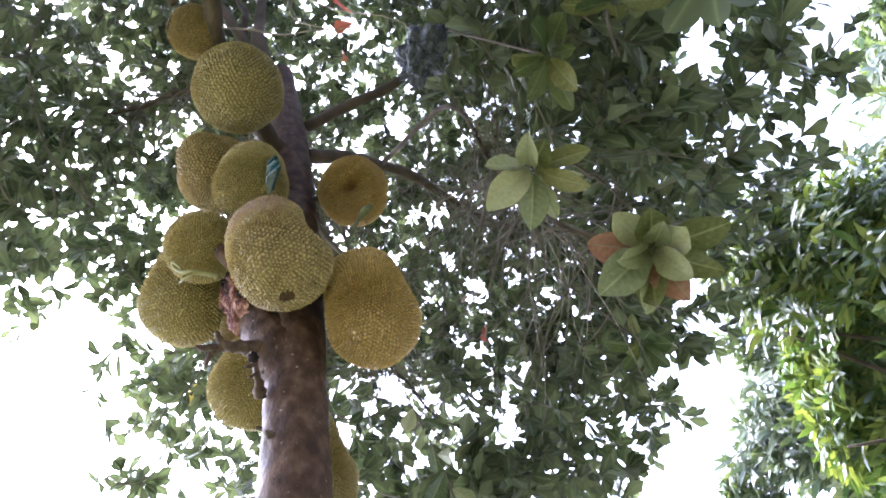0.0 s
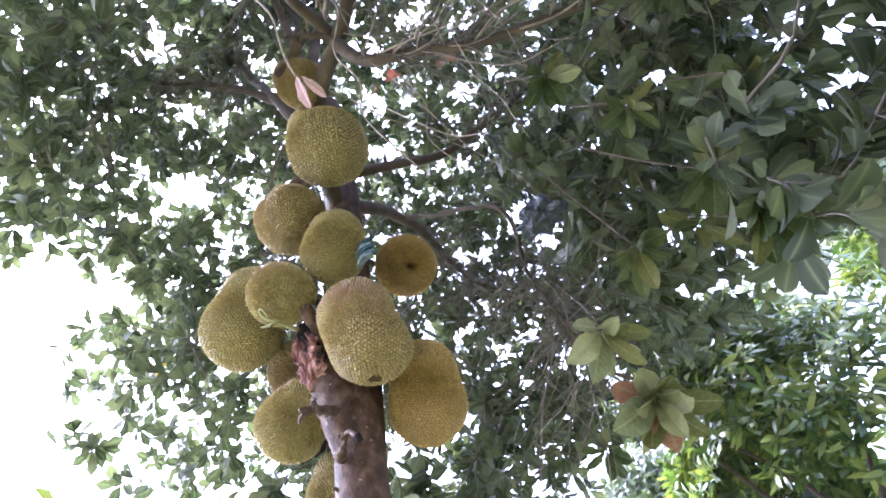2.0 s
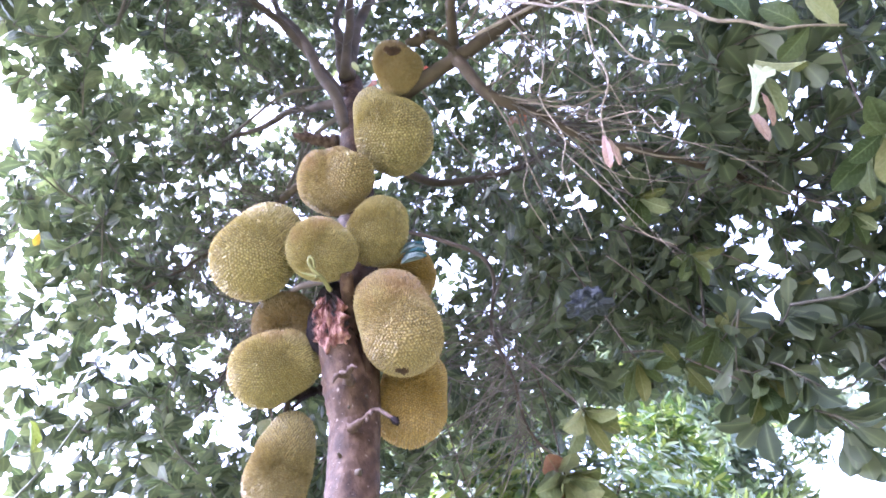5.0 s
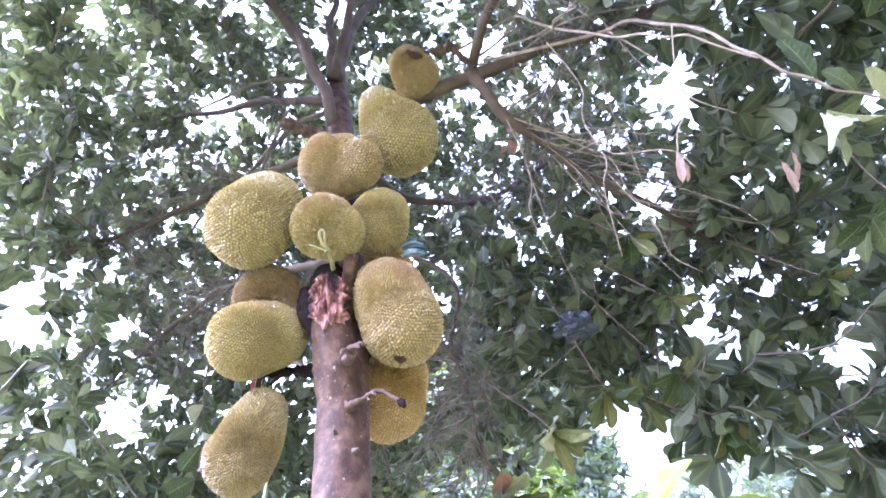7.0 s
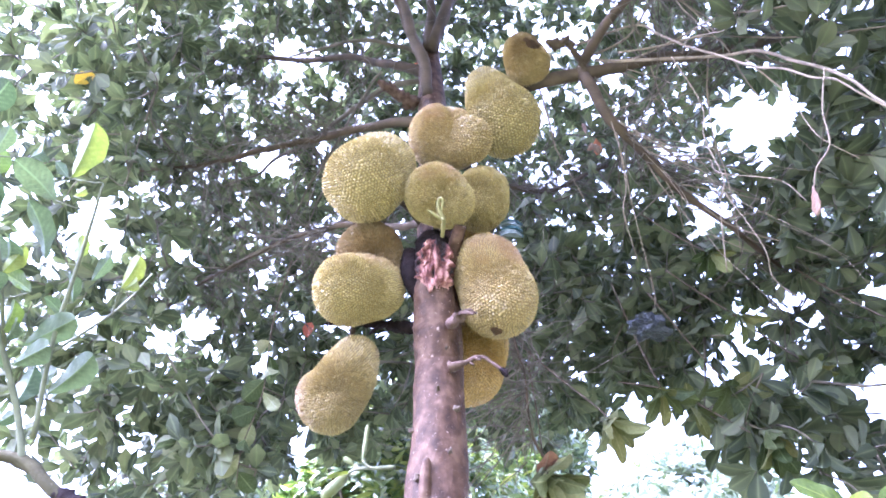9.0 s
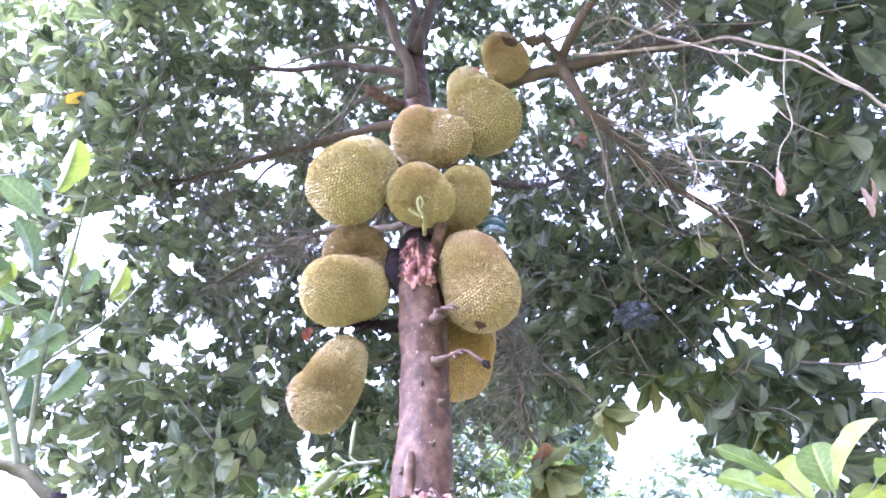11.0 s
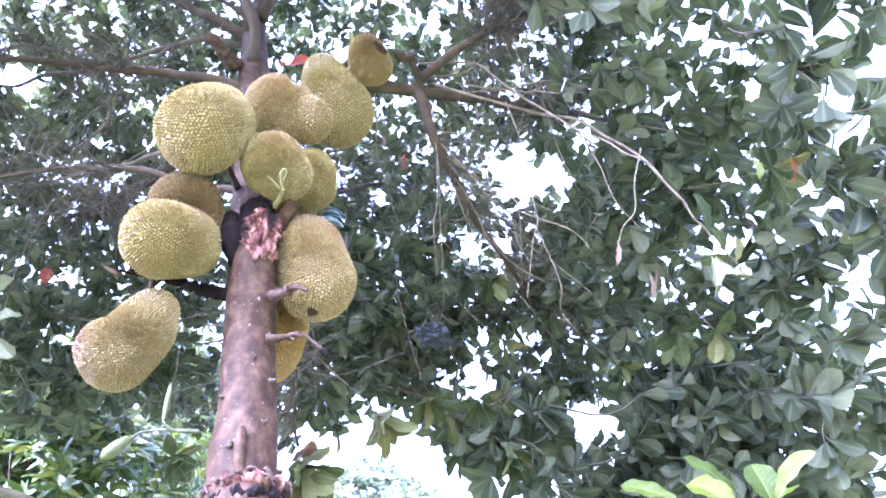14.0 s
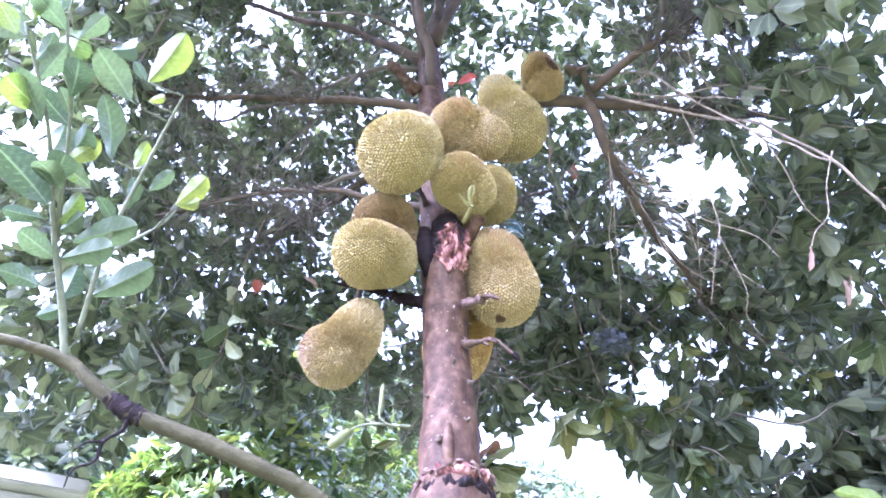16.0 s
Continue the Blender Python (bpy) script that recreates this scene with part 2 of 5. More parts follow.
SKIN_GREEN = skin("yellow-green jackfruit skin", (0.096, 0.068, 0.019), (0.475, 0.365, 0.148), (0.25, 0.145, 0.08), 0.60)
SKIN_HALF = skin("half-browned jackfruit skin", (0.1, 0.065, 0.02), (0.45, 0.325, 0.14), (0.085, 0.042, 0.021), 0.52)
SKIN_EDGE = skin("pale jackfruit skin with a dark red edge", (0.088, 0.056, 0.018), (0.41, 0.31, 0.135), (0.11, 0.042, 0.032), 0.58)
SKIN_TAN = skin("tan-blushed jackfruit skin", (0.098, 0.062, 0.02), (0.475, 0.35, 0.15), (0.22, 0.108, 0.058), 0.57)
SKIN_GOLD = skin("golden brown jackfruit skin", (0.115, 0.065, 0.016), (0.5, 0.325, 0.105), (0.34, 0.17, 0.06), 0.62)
# brown skin, with the shade of its tucked place mixed into the colour
SKIN_SHADED_BROWN = skin("shaded brown jackfruit skin", (0.09, 0.056, 0.02), (0.25, 0.165, 0.075), (0.18, 0.09, 0.05), 0.5)

# ---- mesh helpers ----
rng = np.random.default_rng(7)


def mesh_from(name, verts, faces, mats, smooth=False):
    me = bpy.data.meshes.new(name)
    me.from_pydata([tuple(v) for v in verts], [], [tuple(f) for f in faces])
    for m in mats if isinstance(mats, (list, tuple)) else [mats]:
        me.materials.append(m)
    me.polygons.foreach_set("use_smooth", [smooth] * len(me.polygons))
    me.update()
    return me


def piece(name, me, parent=None, label=""):
    ob = new(name, me)
    if parent:
        ob.parent = parent
    if label:
        tagged(ob, label)
    return ob


def empty(name, place, label, category, group="", kind=""):
    ob = new(name)
    ob.location = place
    ob.empty_display_size = 0.05
    return tagged(ob, label, category, group, kind)


def smooth_line(points, per=6):
    """Catmull-Rom through rows of x, y, z, radius."""
    p = np.array(points, float)
    p = np.vstack([2 * p[0] - p[1], p, 2 * p[-1] - p[-2]])
    out = []
    for i in range(1, len(p) - 2):
        for k in range(per):
            t = k / per
            out.append(0.5 * (2 * p[i] + (p[i + 1] - p[i - 1]) * t + (2 * p[i - 1] - 5 * p[i] + 4 * p[i + 1] - p[i + 2]) * t * t + (3 * p[i] - p[i - 1] - 3 * p[i + 1] + p[i + 2]) * t ** 3))
    out.append(p[-2])
    return np.array(out)


def tube(points, sides=8, rough=0.0, seed=0):
    """Verts and faces of a closed tube along rows of x, y, z, radius."""
    p = np.asarray(points, float)
    d = np.gradient(p[:, :3], axis=0)
    d /= np.linalg.norm(d, axis=1)[:, None] + 1e-9
    ref = np.array([0.31, 0.9, 0.3]) if abs(d[0] @ np.array([0.31, 0.9, 0.3])) < 0.8 else np.array([0.9, -0.2, 0.4])
    u = np.cross(d, ref)
    u /= np.linalg.norm(u, axis=1)[:, None]
    w = np.cross(d, u)
    r = np.random.default_rng(seed)
    a = np.arange(sides) * 2 * np.pi / sides
    ring = np.cos(a)[None, :, None] * u[:, None] + np.sin(a)[None, :, None] * w[:, None]
    rad = np.maximum(p[:, 3], 0.0008)[:, None] * (1 + rough * r.normal(size=(len(p), sides)))
    v = (p[:, None, :3] + ring * rad[:, :, None]).reshape(-1, 3)
    f = []
    for i in range(len(p) - 1):
        for k in range(sides):
            k2 = (k + 1) % sides
            f.append((i * sides + k, i * sides + k2, (i + 1) * sides + k2, (i + 1) * sides + k))
    f.append(tuple(range(sides))[::-1])
    f.append(tuple(range((len(p) - 1) * sides, len(p) * sides)))
    return v, f


def joined(parts):
    v, f, n = [], [], 0
    for a, b in parts:
        v.append(np.asarray(a))
        f += [tuple(i + n for i in q) for q in b]
        n += len(a)
    return np.vstack(v), f


def quad_mesh(name, verts, faces, mat, smooth=True):
    me = bpy.data.meshes.new(name)
    me.vertices.add(len(verts))
    me.vertices.foreach_set("co", np.asarray(verts, np.float32).ravel())
    nf, k = faces.shape
    me.loops.add(nf * k)
    me.polygons.add(nf)
    me.loops.foreach_set("vertex_index", faces.astype(np.int32).ravel())
    me.polygons.foreach_set("loop_start", np.arange(nf, dtype=np.int32) * k)
    me.polygons.foreach_set("loop_total", np.full(nf, k, np.int32))
    me.polygons.foreach_set("use_smooth", np.full(nf, smooth))
    me.materials.append(mat)
    me.update(calc_edges=True)
    me.validate()
    return me


# ---- fruit ----
def geodesic(n):
    """A sphere of 20 * n * n triangles: directions, faces, and their sort: 0 is a thorn tip (every second one), 1 to 3 lie between two tips, by direction."""
    g = (1 + 5 ** 0.5) / 2
    c = np.array([(-1, g, 0), (1, g, 0), (-1, -g, 0), (1, -g, 0), (0, -1, g), (0, 1, g), (0, -1, -g), (0, 1, -g), (g, 0, -1), (g, 0, 1), (-g, 0, -1), (-g, 0, 1)])
    c /= np.linalg.norm(c[0])
    sides = [(0, 11, 5), (0, 5, 1), (0, 1, 7), (0, 7, 10), (0, 10, 11), (1, 5, 9), (5, 11, 4), (11, 10, 2), (10, 7, 6), (7, 1, 8), (3, 9, 4), (3, 4, 2), (3, 2, 6), (3, 6, 8), (3, 8, 9), (4, 9, 5), (2, 4, 11), (6, 2, 10), (8, 6, 7), (9, 8, 1)]
    index, dirs, sort, faces = {}, [], [], []
    for a, b, e in sides:
        row = {}
        for i in range(n + 1):
            for k in range(n + 1 - i):
                p = (c[a] * (n - i - k) + c[b] * i + c[e] * k) / n
                key = tuple(np.round(p, 5).tolist())
                if key not in index:
                    index[key] = len(dirs)
                    dirs.append(p / np.linalg.norm(p))
                    sort.append(i % 2 + 2 * (k % 2))
                row[i, k] = index[key]
        for i in range(n):
            for k in range(n - i):
                faces.append((row[i, k], row[i + 1, k], row[i, k + 1]))
                if i + k < n - 1:
                    faces.append((row[i + 1, k], row[i + 1, k + 1], row[i, k + 1]))
    return np.array(dirs), np.array(faces), np.array(sort)


BALL, BALL_FACES, SORT = geodesic(40)


def fruit(label, lobes, skin_mat, dents=(), thorn=0.0102, seed=0, spots=(), stalk_to=None, ripe=None, full=True):
    """A jackfruit: a smooth union of round lobes (x, y, z, radius), set with thorns."""
    r = np.random.default_rng(seed)
    lobes = np.array(lobes, float)
    if full and len(lobes) > 1:
        lobes = np.vstack([a + (b - a) * k for a, b in zip(lobes[:-1], lobes[1:]) for k in np.linspace(0, 1, 7)])
    weight = lobes[:, 3] ** 3
    c = (lobes[:, :3] * weight[:, None]).sum(0) / weight.sum()
    turn = np.array(Euler(r.uniform(0, 6, 3)).to_matrix())
    bend = np.array([[noise.noise(Vector(q * 4.5) + Vector((seed * 1.7, 3.3 * j, 0))) for j in range(3)] for q in BALL])
    wave = np.array([[noise.noise(Vector(q * 11.0) + Vector((seed * 2.3, 5.1 * j, 4))) for j in range(3)] for q in BALL])
    d = BALL @ turn.T + 0.035 * bend + 0.021 * wave + r.normal(size=BALL.shape) * 0.006
    d = d / np.linalg.norm(d, axis=1)[:, None]
    reach = []
    for x, y, z, rad in lobes:
        o = np.array([x, y, z]) - c
        b = d @ o
        q = b * b - o @ o + rad * rad
        reach.append(np.where(q > 0, b + np.sqrt(np.maximum(q, 0)), 0.02).clip(0.02))
    reach = np.array(reach)
    rad = reach.max(0) if full else (reach ** 16).sum(0) ** (1 / 16)
    for x, y, z, depth, wide in dents:
        a = np.array([x, y, z], float)
        a /= np.linalg.norm(a)
        rad = rad - depth * np.exp(-((1 - d @ a) / (wide * wide / 2)))
    low = np.array([noise.noise(Vector(q * 2.2) + Vector((seed * 3.1, 0, 0))) for q in d])
    rad = rad * (1 + 0.035 * low)
    fade = np.interp(d[:, 2], [-1, -0.75, -0.3], [0.72, 0.88, 1.0])
    # short wavy ridges: here and there two neighbouring thorns run together
    flow = np.array([noise.noise(Vector(q * 7.0) + Vector((seed, 8, 1))) for q in BALL])
    run = np.digitize(flow, [-0.14, 0.14]) + 1
    bridge = (SORT == run) & (r.uniform(size=len(d)) < 0.35)
    tip = np.where(SORT == 0, 1.0, np.where(bridge, r.uniform(0.25, 0.5, len(d)), 0.0))
    rad = rad + fade * (tip * thorn * r.uniform(0.8, 1.15, len(d)) - (1 - tip) * thorn * r.uniform(0.1, 0.35, len(d)))
    v = d * rad[:, None]
    thing = empty("jackfruit", c, label, "jackfruit", "jackfruits on the trunk")
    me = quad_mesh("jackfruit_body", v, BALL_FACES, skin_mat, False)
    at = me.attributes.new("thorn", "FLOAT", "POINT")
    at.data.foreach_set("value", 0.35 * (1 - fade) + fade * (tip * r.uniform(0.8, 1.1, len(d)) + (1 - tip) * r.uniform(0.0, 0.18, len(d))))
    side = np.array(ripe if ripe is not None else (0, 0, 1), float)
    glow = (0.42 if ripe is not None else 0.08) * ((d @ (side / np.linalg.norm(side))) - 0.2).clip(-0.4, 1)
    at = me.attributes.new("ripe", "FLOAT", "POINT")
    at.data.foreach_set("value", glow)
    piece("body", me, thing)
    for sx, sy, sz, size, mat, text in spots:
        a = np.array([sx, sy, sz], float)
        a /= np.linalg.norm(a)
        edge = np.array([noise.noise(Vector(q * 6) + Vector((seed, 2, 0))) for q in d])
        near = np.where(np.arccos(np.clip(d @ a, -1, 1)) < size * (1 + 0.5 * edge))[0]
        inside = np.zeros(len(d), bool)
        inside[near] = True
        fs = [tuple(q) for q in BALL_FACES[inside[BALL_FACES].all(1)].tolist()]
        ids = sorted({i for q in fs for i in q})
        back = {i: k for k, i in enumerate(ids)}
        ang = np.arccos(np.clip(d[ids] @ a, -1, 1)) / size
        lift = 0.003 - 0.006 * (ang > 0.8)
        piece("blemish", mesh_from("blemish", v[ids] + d[ids] * lift[:, None], [tuple(back[i] for i in q) for q in fs], mat, True), thing, text)
    if stalk_to is not None:
        e = np.array(stalk_to, float) - c
        k = e / np.linalg.norm(e)
        i = int(np.argmax(d @ k))
        s = k * (rad[i] - 0.02)
        bend = (s + e) / 2 + np.array([0, 0, 0.02])
        piece("stalk", mesh_from("stalk", *tube(smooth_line([(*s, 0.016), (*bend, 0.013), (*e, 0.018)], 4), 8, 0.08, seed), BARK_DARK, True), thing, "short brown woody stalk")
    return thing


# ---- leaves ----
def leaf_shape(rows=7, curl=0.12, fold=0.18, kind="obovate"):
    """Verts of a leaf blade of length 1 along +y, face up +z; two strips meeting at the midrib."""
    t = np.linspace(0, 1, rows)
    if kind == "obovate":
        w = 0.30 * np.sin(np.pi * t ** 1.25) ** 0.62 * (0.55 + 0.6 * t)
    else:
        w = 0.13 * np.sin(np.pi * t ** 0.9) ** 0.8
    w[0], w[-1] = 0.012, 0.015
    z = -curl * (t - 0.2) ** 2
    v = []
    for i in range(rows):
        v += [(-w[i], t[i], z[i] + fold * w[i]), (0, t[i], z[i]), (w[i], t[i], z[i] + fold * w[i])]
    f = []
    for i in range(rows - 1):
        a = 3 * i
        f += [(a, a + 1, a + 4, a + 3), (a + 1, a + 2, a + 5, a + 4)]
    return np.array(v), f


def scatter(shape, place, along, face, size):
    """All leaves of a crown in one go: verts and faces."""
    v, f = shape
    y = along / np.linalg.norm(along, axis=1)[:, None]
    x = np.cross(y, face)
    x /= np.linalg.norm(x, axis=1)[:, None] + 1e-9
    z = np.cross(x, y)
    out = place[:, None] + size[:, None, None] * (v[None, :, :1] * x[:, None] + v[None, :, 1:2] * y[:, None] + v[None, :, 2:] * z[:, None])
    n = len(v)
    fa = np.array(f)
    faces = (fa[None] + (np.arange(len(place)) * n)[:, None, None]).reshape(-1, fa.shape[1])
    return out.reshape(-1, 3), faces


# ---- ground ----
def ground_sheet():
    ring, v, f = [0, 1, 2, 4, 7, 12, 25, 60, 200, 900, 4000], [], []
    for r in ring:
        for k in range(32):
            a = k * math.tau / 32
            v.append((r * math.cos(a), r * math.sin(a), 0.06 * noise.noise(Vector((r * math.cos(a), r * math.sin(a), 0))) if 0 < r < 30 else 0))
    for i in range(len(ring) - 1):
        for k in range(32):
            f.append((i * 32 + k, (i + 1) * 32 + k, (i + 1) * 32 + (k + 1) % 32, i * 32 + (k + 1) % 32))
    tagged(piece("ground", mesh_from("ground", v, f, SOIL, True)), "leaf-strewn soil with patches of grass", "ground", "", "structure")


ground_sheet()


# ---- the tree: trunk and limbs ----
def axis(z):
    """Where the trunk's axis lies at a height."""
    q = z - 3.5
    if z < 2.4:
        q0 = 2.4 - 3.5
        return (0.053 + 0.025 * q0 - 0.010 * q0 * q0 + 0.04 * (z - 2.4), 0.137 - 0.089 * q0 - 0.0135 * q0 * q0 - 0.05 * (z - 2.4))
    return (0.053 + 0.025 * q - 0.010 * q * q, 0.137 - 0.089 * q - 0.0135 * q * q)


def trunk_radius(z):
    return float(np.interp(z, [0, 0.4, 1.2, 2.5, 2.72, 2.78, 2.83, 3.05, 3.3, 3.9, 4.6, 5.4, 6.2], [0.2, 0.165, 0.145, 0.138, 0.138, 0.122, 0.108, 0.106, 0.101, 0.103, 0.098, 0.092, 0.075]))


def trunk_point(z, toward, out=0.0):
    """A point on the bark at a height, on the side that faces the given direction."""
    a = np.array([toward[0], toward[1]], float)
    a /= np.linalg.norm(a)
    c = axis(z)
    r = trunk_radius(z) + out
    return (c[0] + a[0] * r, c[1] + a[1] * r, z)


tree = empty("jackfruit_tree", (0, 0, 0), "tall jackfruit tree with mottled purplish-brown trunk and dense dark leaves", "tree")
line = np.array([(*axis(z), z, trunk_radius(z)) for z in np.linspace(-0.1, 6.25, 320)])
tv, tf = tube(line, 48)
for i, q in enumerate(tv):
    z = q[2]
    cx, cy = axis(z)
    k = 1 + 0.05 * noise.noise(Vector((q[0] * 9, q[1] * 9, z * 3.0))) + 0.04 * noise.noise(Vector((q[0] * 25, q[1] * 25, z * 9))) + 0.01 * noise.noise(Vector((q[0] * 6, q[1] * 6, z * 26)))
    ux, uy = q[0] - cx, q[1] - cy
    # a swelling on the north-west side, below an old cut
    hump = max(0.0, (-0.8 * ux + 0.6 * uy) / 0.13) ** 2
    k += 0.28 * hump * float(np.interp(z, [2.2, 2.6, 2.95, 3.03, 3.1], [0.5, 1, 1, 0.6, 0]))
    tv[i] = (cx + ux * k, cy + uy * k, z)
piece("trunk", mesh_from("trunk", tv, tf, BARK, True), tree, "purplish-brown trunk with pale lichen blotches")

BOUGHS = {
    "east": [(0.06, -0.05, 5.02, 0.05), (0.3, -0.35, 5.1, 0.046), (0.566, -0.54, 5.07, 0.041), (0.98, -0.72, 5.04, 0.036), (1.38, -0.9, 4.95, 0.03), (1.9, -1.0, 5.15, 0.022), (2.5, -1.05, 5.5, 0.012)],
    "east fork": [(0.78, -0.66, 5.1, 0.034), (0.83, -0.62, 4.92, 0.032), (0.90, -0.55, 4.79, 0.029), (1.061, -0.438, 4.73, 0.026), (1.303, -0.292, 4.6, 0.021), (1.9, 0.0, 4.45, 0.015), (2.4, 0.3, 4.5, 0.008)],
    "upper east": [(0.79, -0.68, 5.12, 0.03), (0.83, -0.93, 5.03, 0.026), (0.95, -1.15, 5.06, 0.022), (1.14, -1.36, 5.2, 0.018), (1.5, -1.8, 5.5, 0.012), (1.9, -2.2, 5.9, 0.006)],
    "left stem": [(0.03, -0.16, 5.6, 0.04), (-0.05, -0.33, 5.95, 0.036), (-0.2, -0.50, 6.4, 0.032), (-0.5, -0.7, 7.2, 0.02), (-0.8, -0.9, 8.0, 0.01)],
    "middle stem": [(0.04, -0.28, 6.15, 0.055), (0.02, -0.45, 6.5, 0.03), (0.05, -0.6, 7.2, 0.022), (0.0, -0.8, 8.0, 0.01)],
    "right stem": [(0.04, -0.28, 6.15, 0.06), (0.12, -0.40, 6.5, 0.045), (0.3, -0.5, 7.2, 0.03), (0.6, -0.4, 8.1, 0.012)],
    "west": [(0.03, -0.16, 6.0, 0.04), (-0.22, -0.1, 6.25, 0.03), (-0.55, 0.05, 6.6, 0.025), (-1.2, 0.3, 7.0, 0.018), (-2.0, 0.5, 7.3, 0.01)],
    "north-west": [(0.03, -0.06, 5.45, 0.034), (-0.2, 0.05, 5.6, 0.03), (-0.55, 0.25, 5.75, 0.026), (-0.95, 0.45, 5.8, 0.022), (-1.4, 0.6, 5.75, 0.016), (-2.1, 0.9, 5.9, 0.008)],
    "low north-west": [(0.05, 0.08, 4.5, 0.022), (-0.3, 0.3, 4.75, 0.019), (-0.7, 0.6, 5.0, 0.016), (-1.2, 1.1, 5.2, 0.012), (-1.7, 1.7, 5.4, 0.007)],
    "north": [(0.06, 0.05, 5.2, 0.04), (0.0, 0.5, 5.6, 0.034), (-0.2, 1.1, 5.9, 0.026), (-0.4, 1.8, 6.3, 0.018), (-0.5, 2.5, 6.9, 0.01)],
    "north-east": [(0.000, 0.500, 5.600, 0.016), (0.633, 0.545, 4.958, 0.013), (0.656, 0.735, 4.541, 0.011), (0.677, 0.840, 4.212, 0.009), (0.711, 0.939, 3.955, 0.008), (0.820, 1.100, 3.860, 0.006)],
    "far east": [(0.08, 0.0, 5.5, 0.034), (0.5, 0.4, 5.7, 0.026), (1.1, 0.6, 6.0, 0.02), (1.8, 0.6, 6.6, 0.015), (2.5, 0.7, 6.9, 0.008)],
    "south-west": [(0.02, -0.2, 6.0, 0.034), (-0.4, -0.7, 6.6, 0.027), (-0.9, -1.2, 6.9, 0.019), (-1.5, -1.7, 7.2, 0.01)],
    "south": [(0.04, -0.3, 6.1, 0.034), (0.25, -0.9, 6.9, 0.027), (0.4, -1.6, 7.2, 0.019), (0.5, -2.4, 7.3, 0.01)],
}
# long thin grey branches on the north-west side
THIN_LIMBS = {
    "thin limb one": [(-0.020, -0.120, 5.950, 0.02), (-0.240, -0.024, 5.987, 0.0181), (-0.450, 0.177, 6.000, 0.0163), (-0.650, 0.419, 6.030, 0.0144), (-0.906, 0.640, 6.054, 0.0126), (-1.058, 0.817, 6.080, 0.0107), (-1.302, 0.966, 6.109, 0.0089), (-1.569, 1.152, 6.099, 0.007)],
    "thin limb two": [(0.000, 0.000, 4.900, 0.017), (-0.289, 0.311, 5.017, 0.0152), (-0.385, 0.488, 5.113, 0.0133), (-0.509, 0.667, 5.204, 0.0115), (-0.671, 0.866, 5.279, 0.0097), (-0.953, 1.069, 5.345, 0.0078), (-1.215, 1.265, 5.453, 0.006)],
    "thin limb three": [(-0.269, -0.098, 6.072, 0.01), (-0.406, 0.077, 5.924, 0.009), (-0.505, 0.285, 5.798, 0.008), (-0.654, 0.557, 5.629, 0.007), (-0.787, 0.815, 5.498, 0.006), (-0.829, 0.924, 5.492, 0.005), (-1.084, 1.067, 5.469, 0.004)],
    "thin limb four": [(-0.588, 0.490, 5.769, 0.008), (-0.568, 0.584, 5.662, 0.0068), (-0.622, 0.739, 5.527, 0.0055), (-0.667, 0.875, 5.450, 0.0042), (-0.625, 1.029, 5.347, 0.003)],
    "thin limb five": [(-0.336, 0.537, 5.366, 0.007), (-0.467, 0.753, 5.323, 0.0057), (-0.567, 0.951, 5.271, 0.0043), (-0.640, 1.056, 5.208, 0.003)],
    "thin limb six": [(0.020, -0.200, 6.100, 0.018), (-0.117, -0.251, 6.198, 0.0155), (-0.337, -0.262, 6.187, 0.013), (-0.601, -0.197, 6.201, 0.0105), (-0.914, -0.060, 6.232, 0.008)],
}
nodes = []
for key, pts in BOUGHS.items():
    s = smooth_line(pts, 8)
    wob = np.array([[noise.noise(Vector((q[0] * 3 + j * 7, q[1] * 3, q[2] * 3))) for j in range(3)] for q in s]) * 0.035
    wob[:3] *= 0
    s[:, :3] += wob
    piece("limb", mesh_from("limb", *tube(s, 10, 0.05, len(nodes)), BARK_DARK, True), tree, "dark brown limb")
    nodes += [q[:3] for q in s[len(s) // 3:]]

for seed, pts in enumerate(THIN_LIMBS.values()):
    s = smooth_line(pts, 8)
    s[:, :3] += np.array([[noise.noise(Vector((q[0] * 5 + j * 7, q[1] * 5, q[2] * 5))) for j in range(3)] for q in s]) * 0.025
    piece("branch", mesh_from("branch", *tube(s, 8, 0.07, seed), TWIG, True), tree, "long thin greyish branch")

# ---- the crown: leaf whorls at the ends of a net of twigs ----
CENTRE = np.array([0.1, 0.1, 5.2])
BOTTOM_AZ = [-180, -135, -90, -70, -50, -25, -12, 6, 20, 40, 56, 66, 74, 88, 96, 120, 140, 160, 180]
BOTTOM_Z = [5.2, 5.3, 5.5, 4.6, 3.6, 3.5, 3.95, 4.2, 4.1, 4.0, 3.75, 3.4, 2.95, 2.8, 2.9, 3.1, 3.3, 4.6, 5.2]
RISE = [0.0, 0.0, 0.0, 0.1, 0.3, 0.45, 0.6, 0.65, 0.65, 0.6, 0.5, 0.35, 0.1, -0.1, -0.1, -0.1, 0.0, 0.0, 0.0]
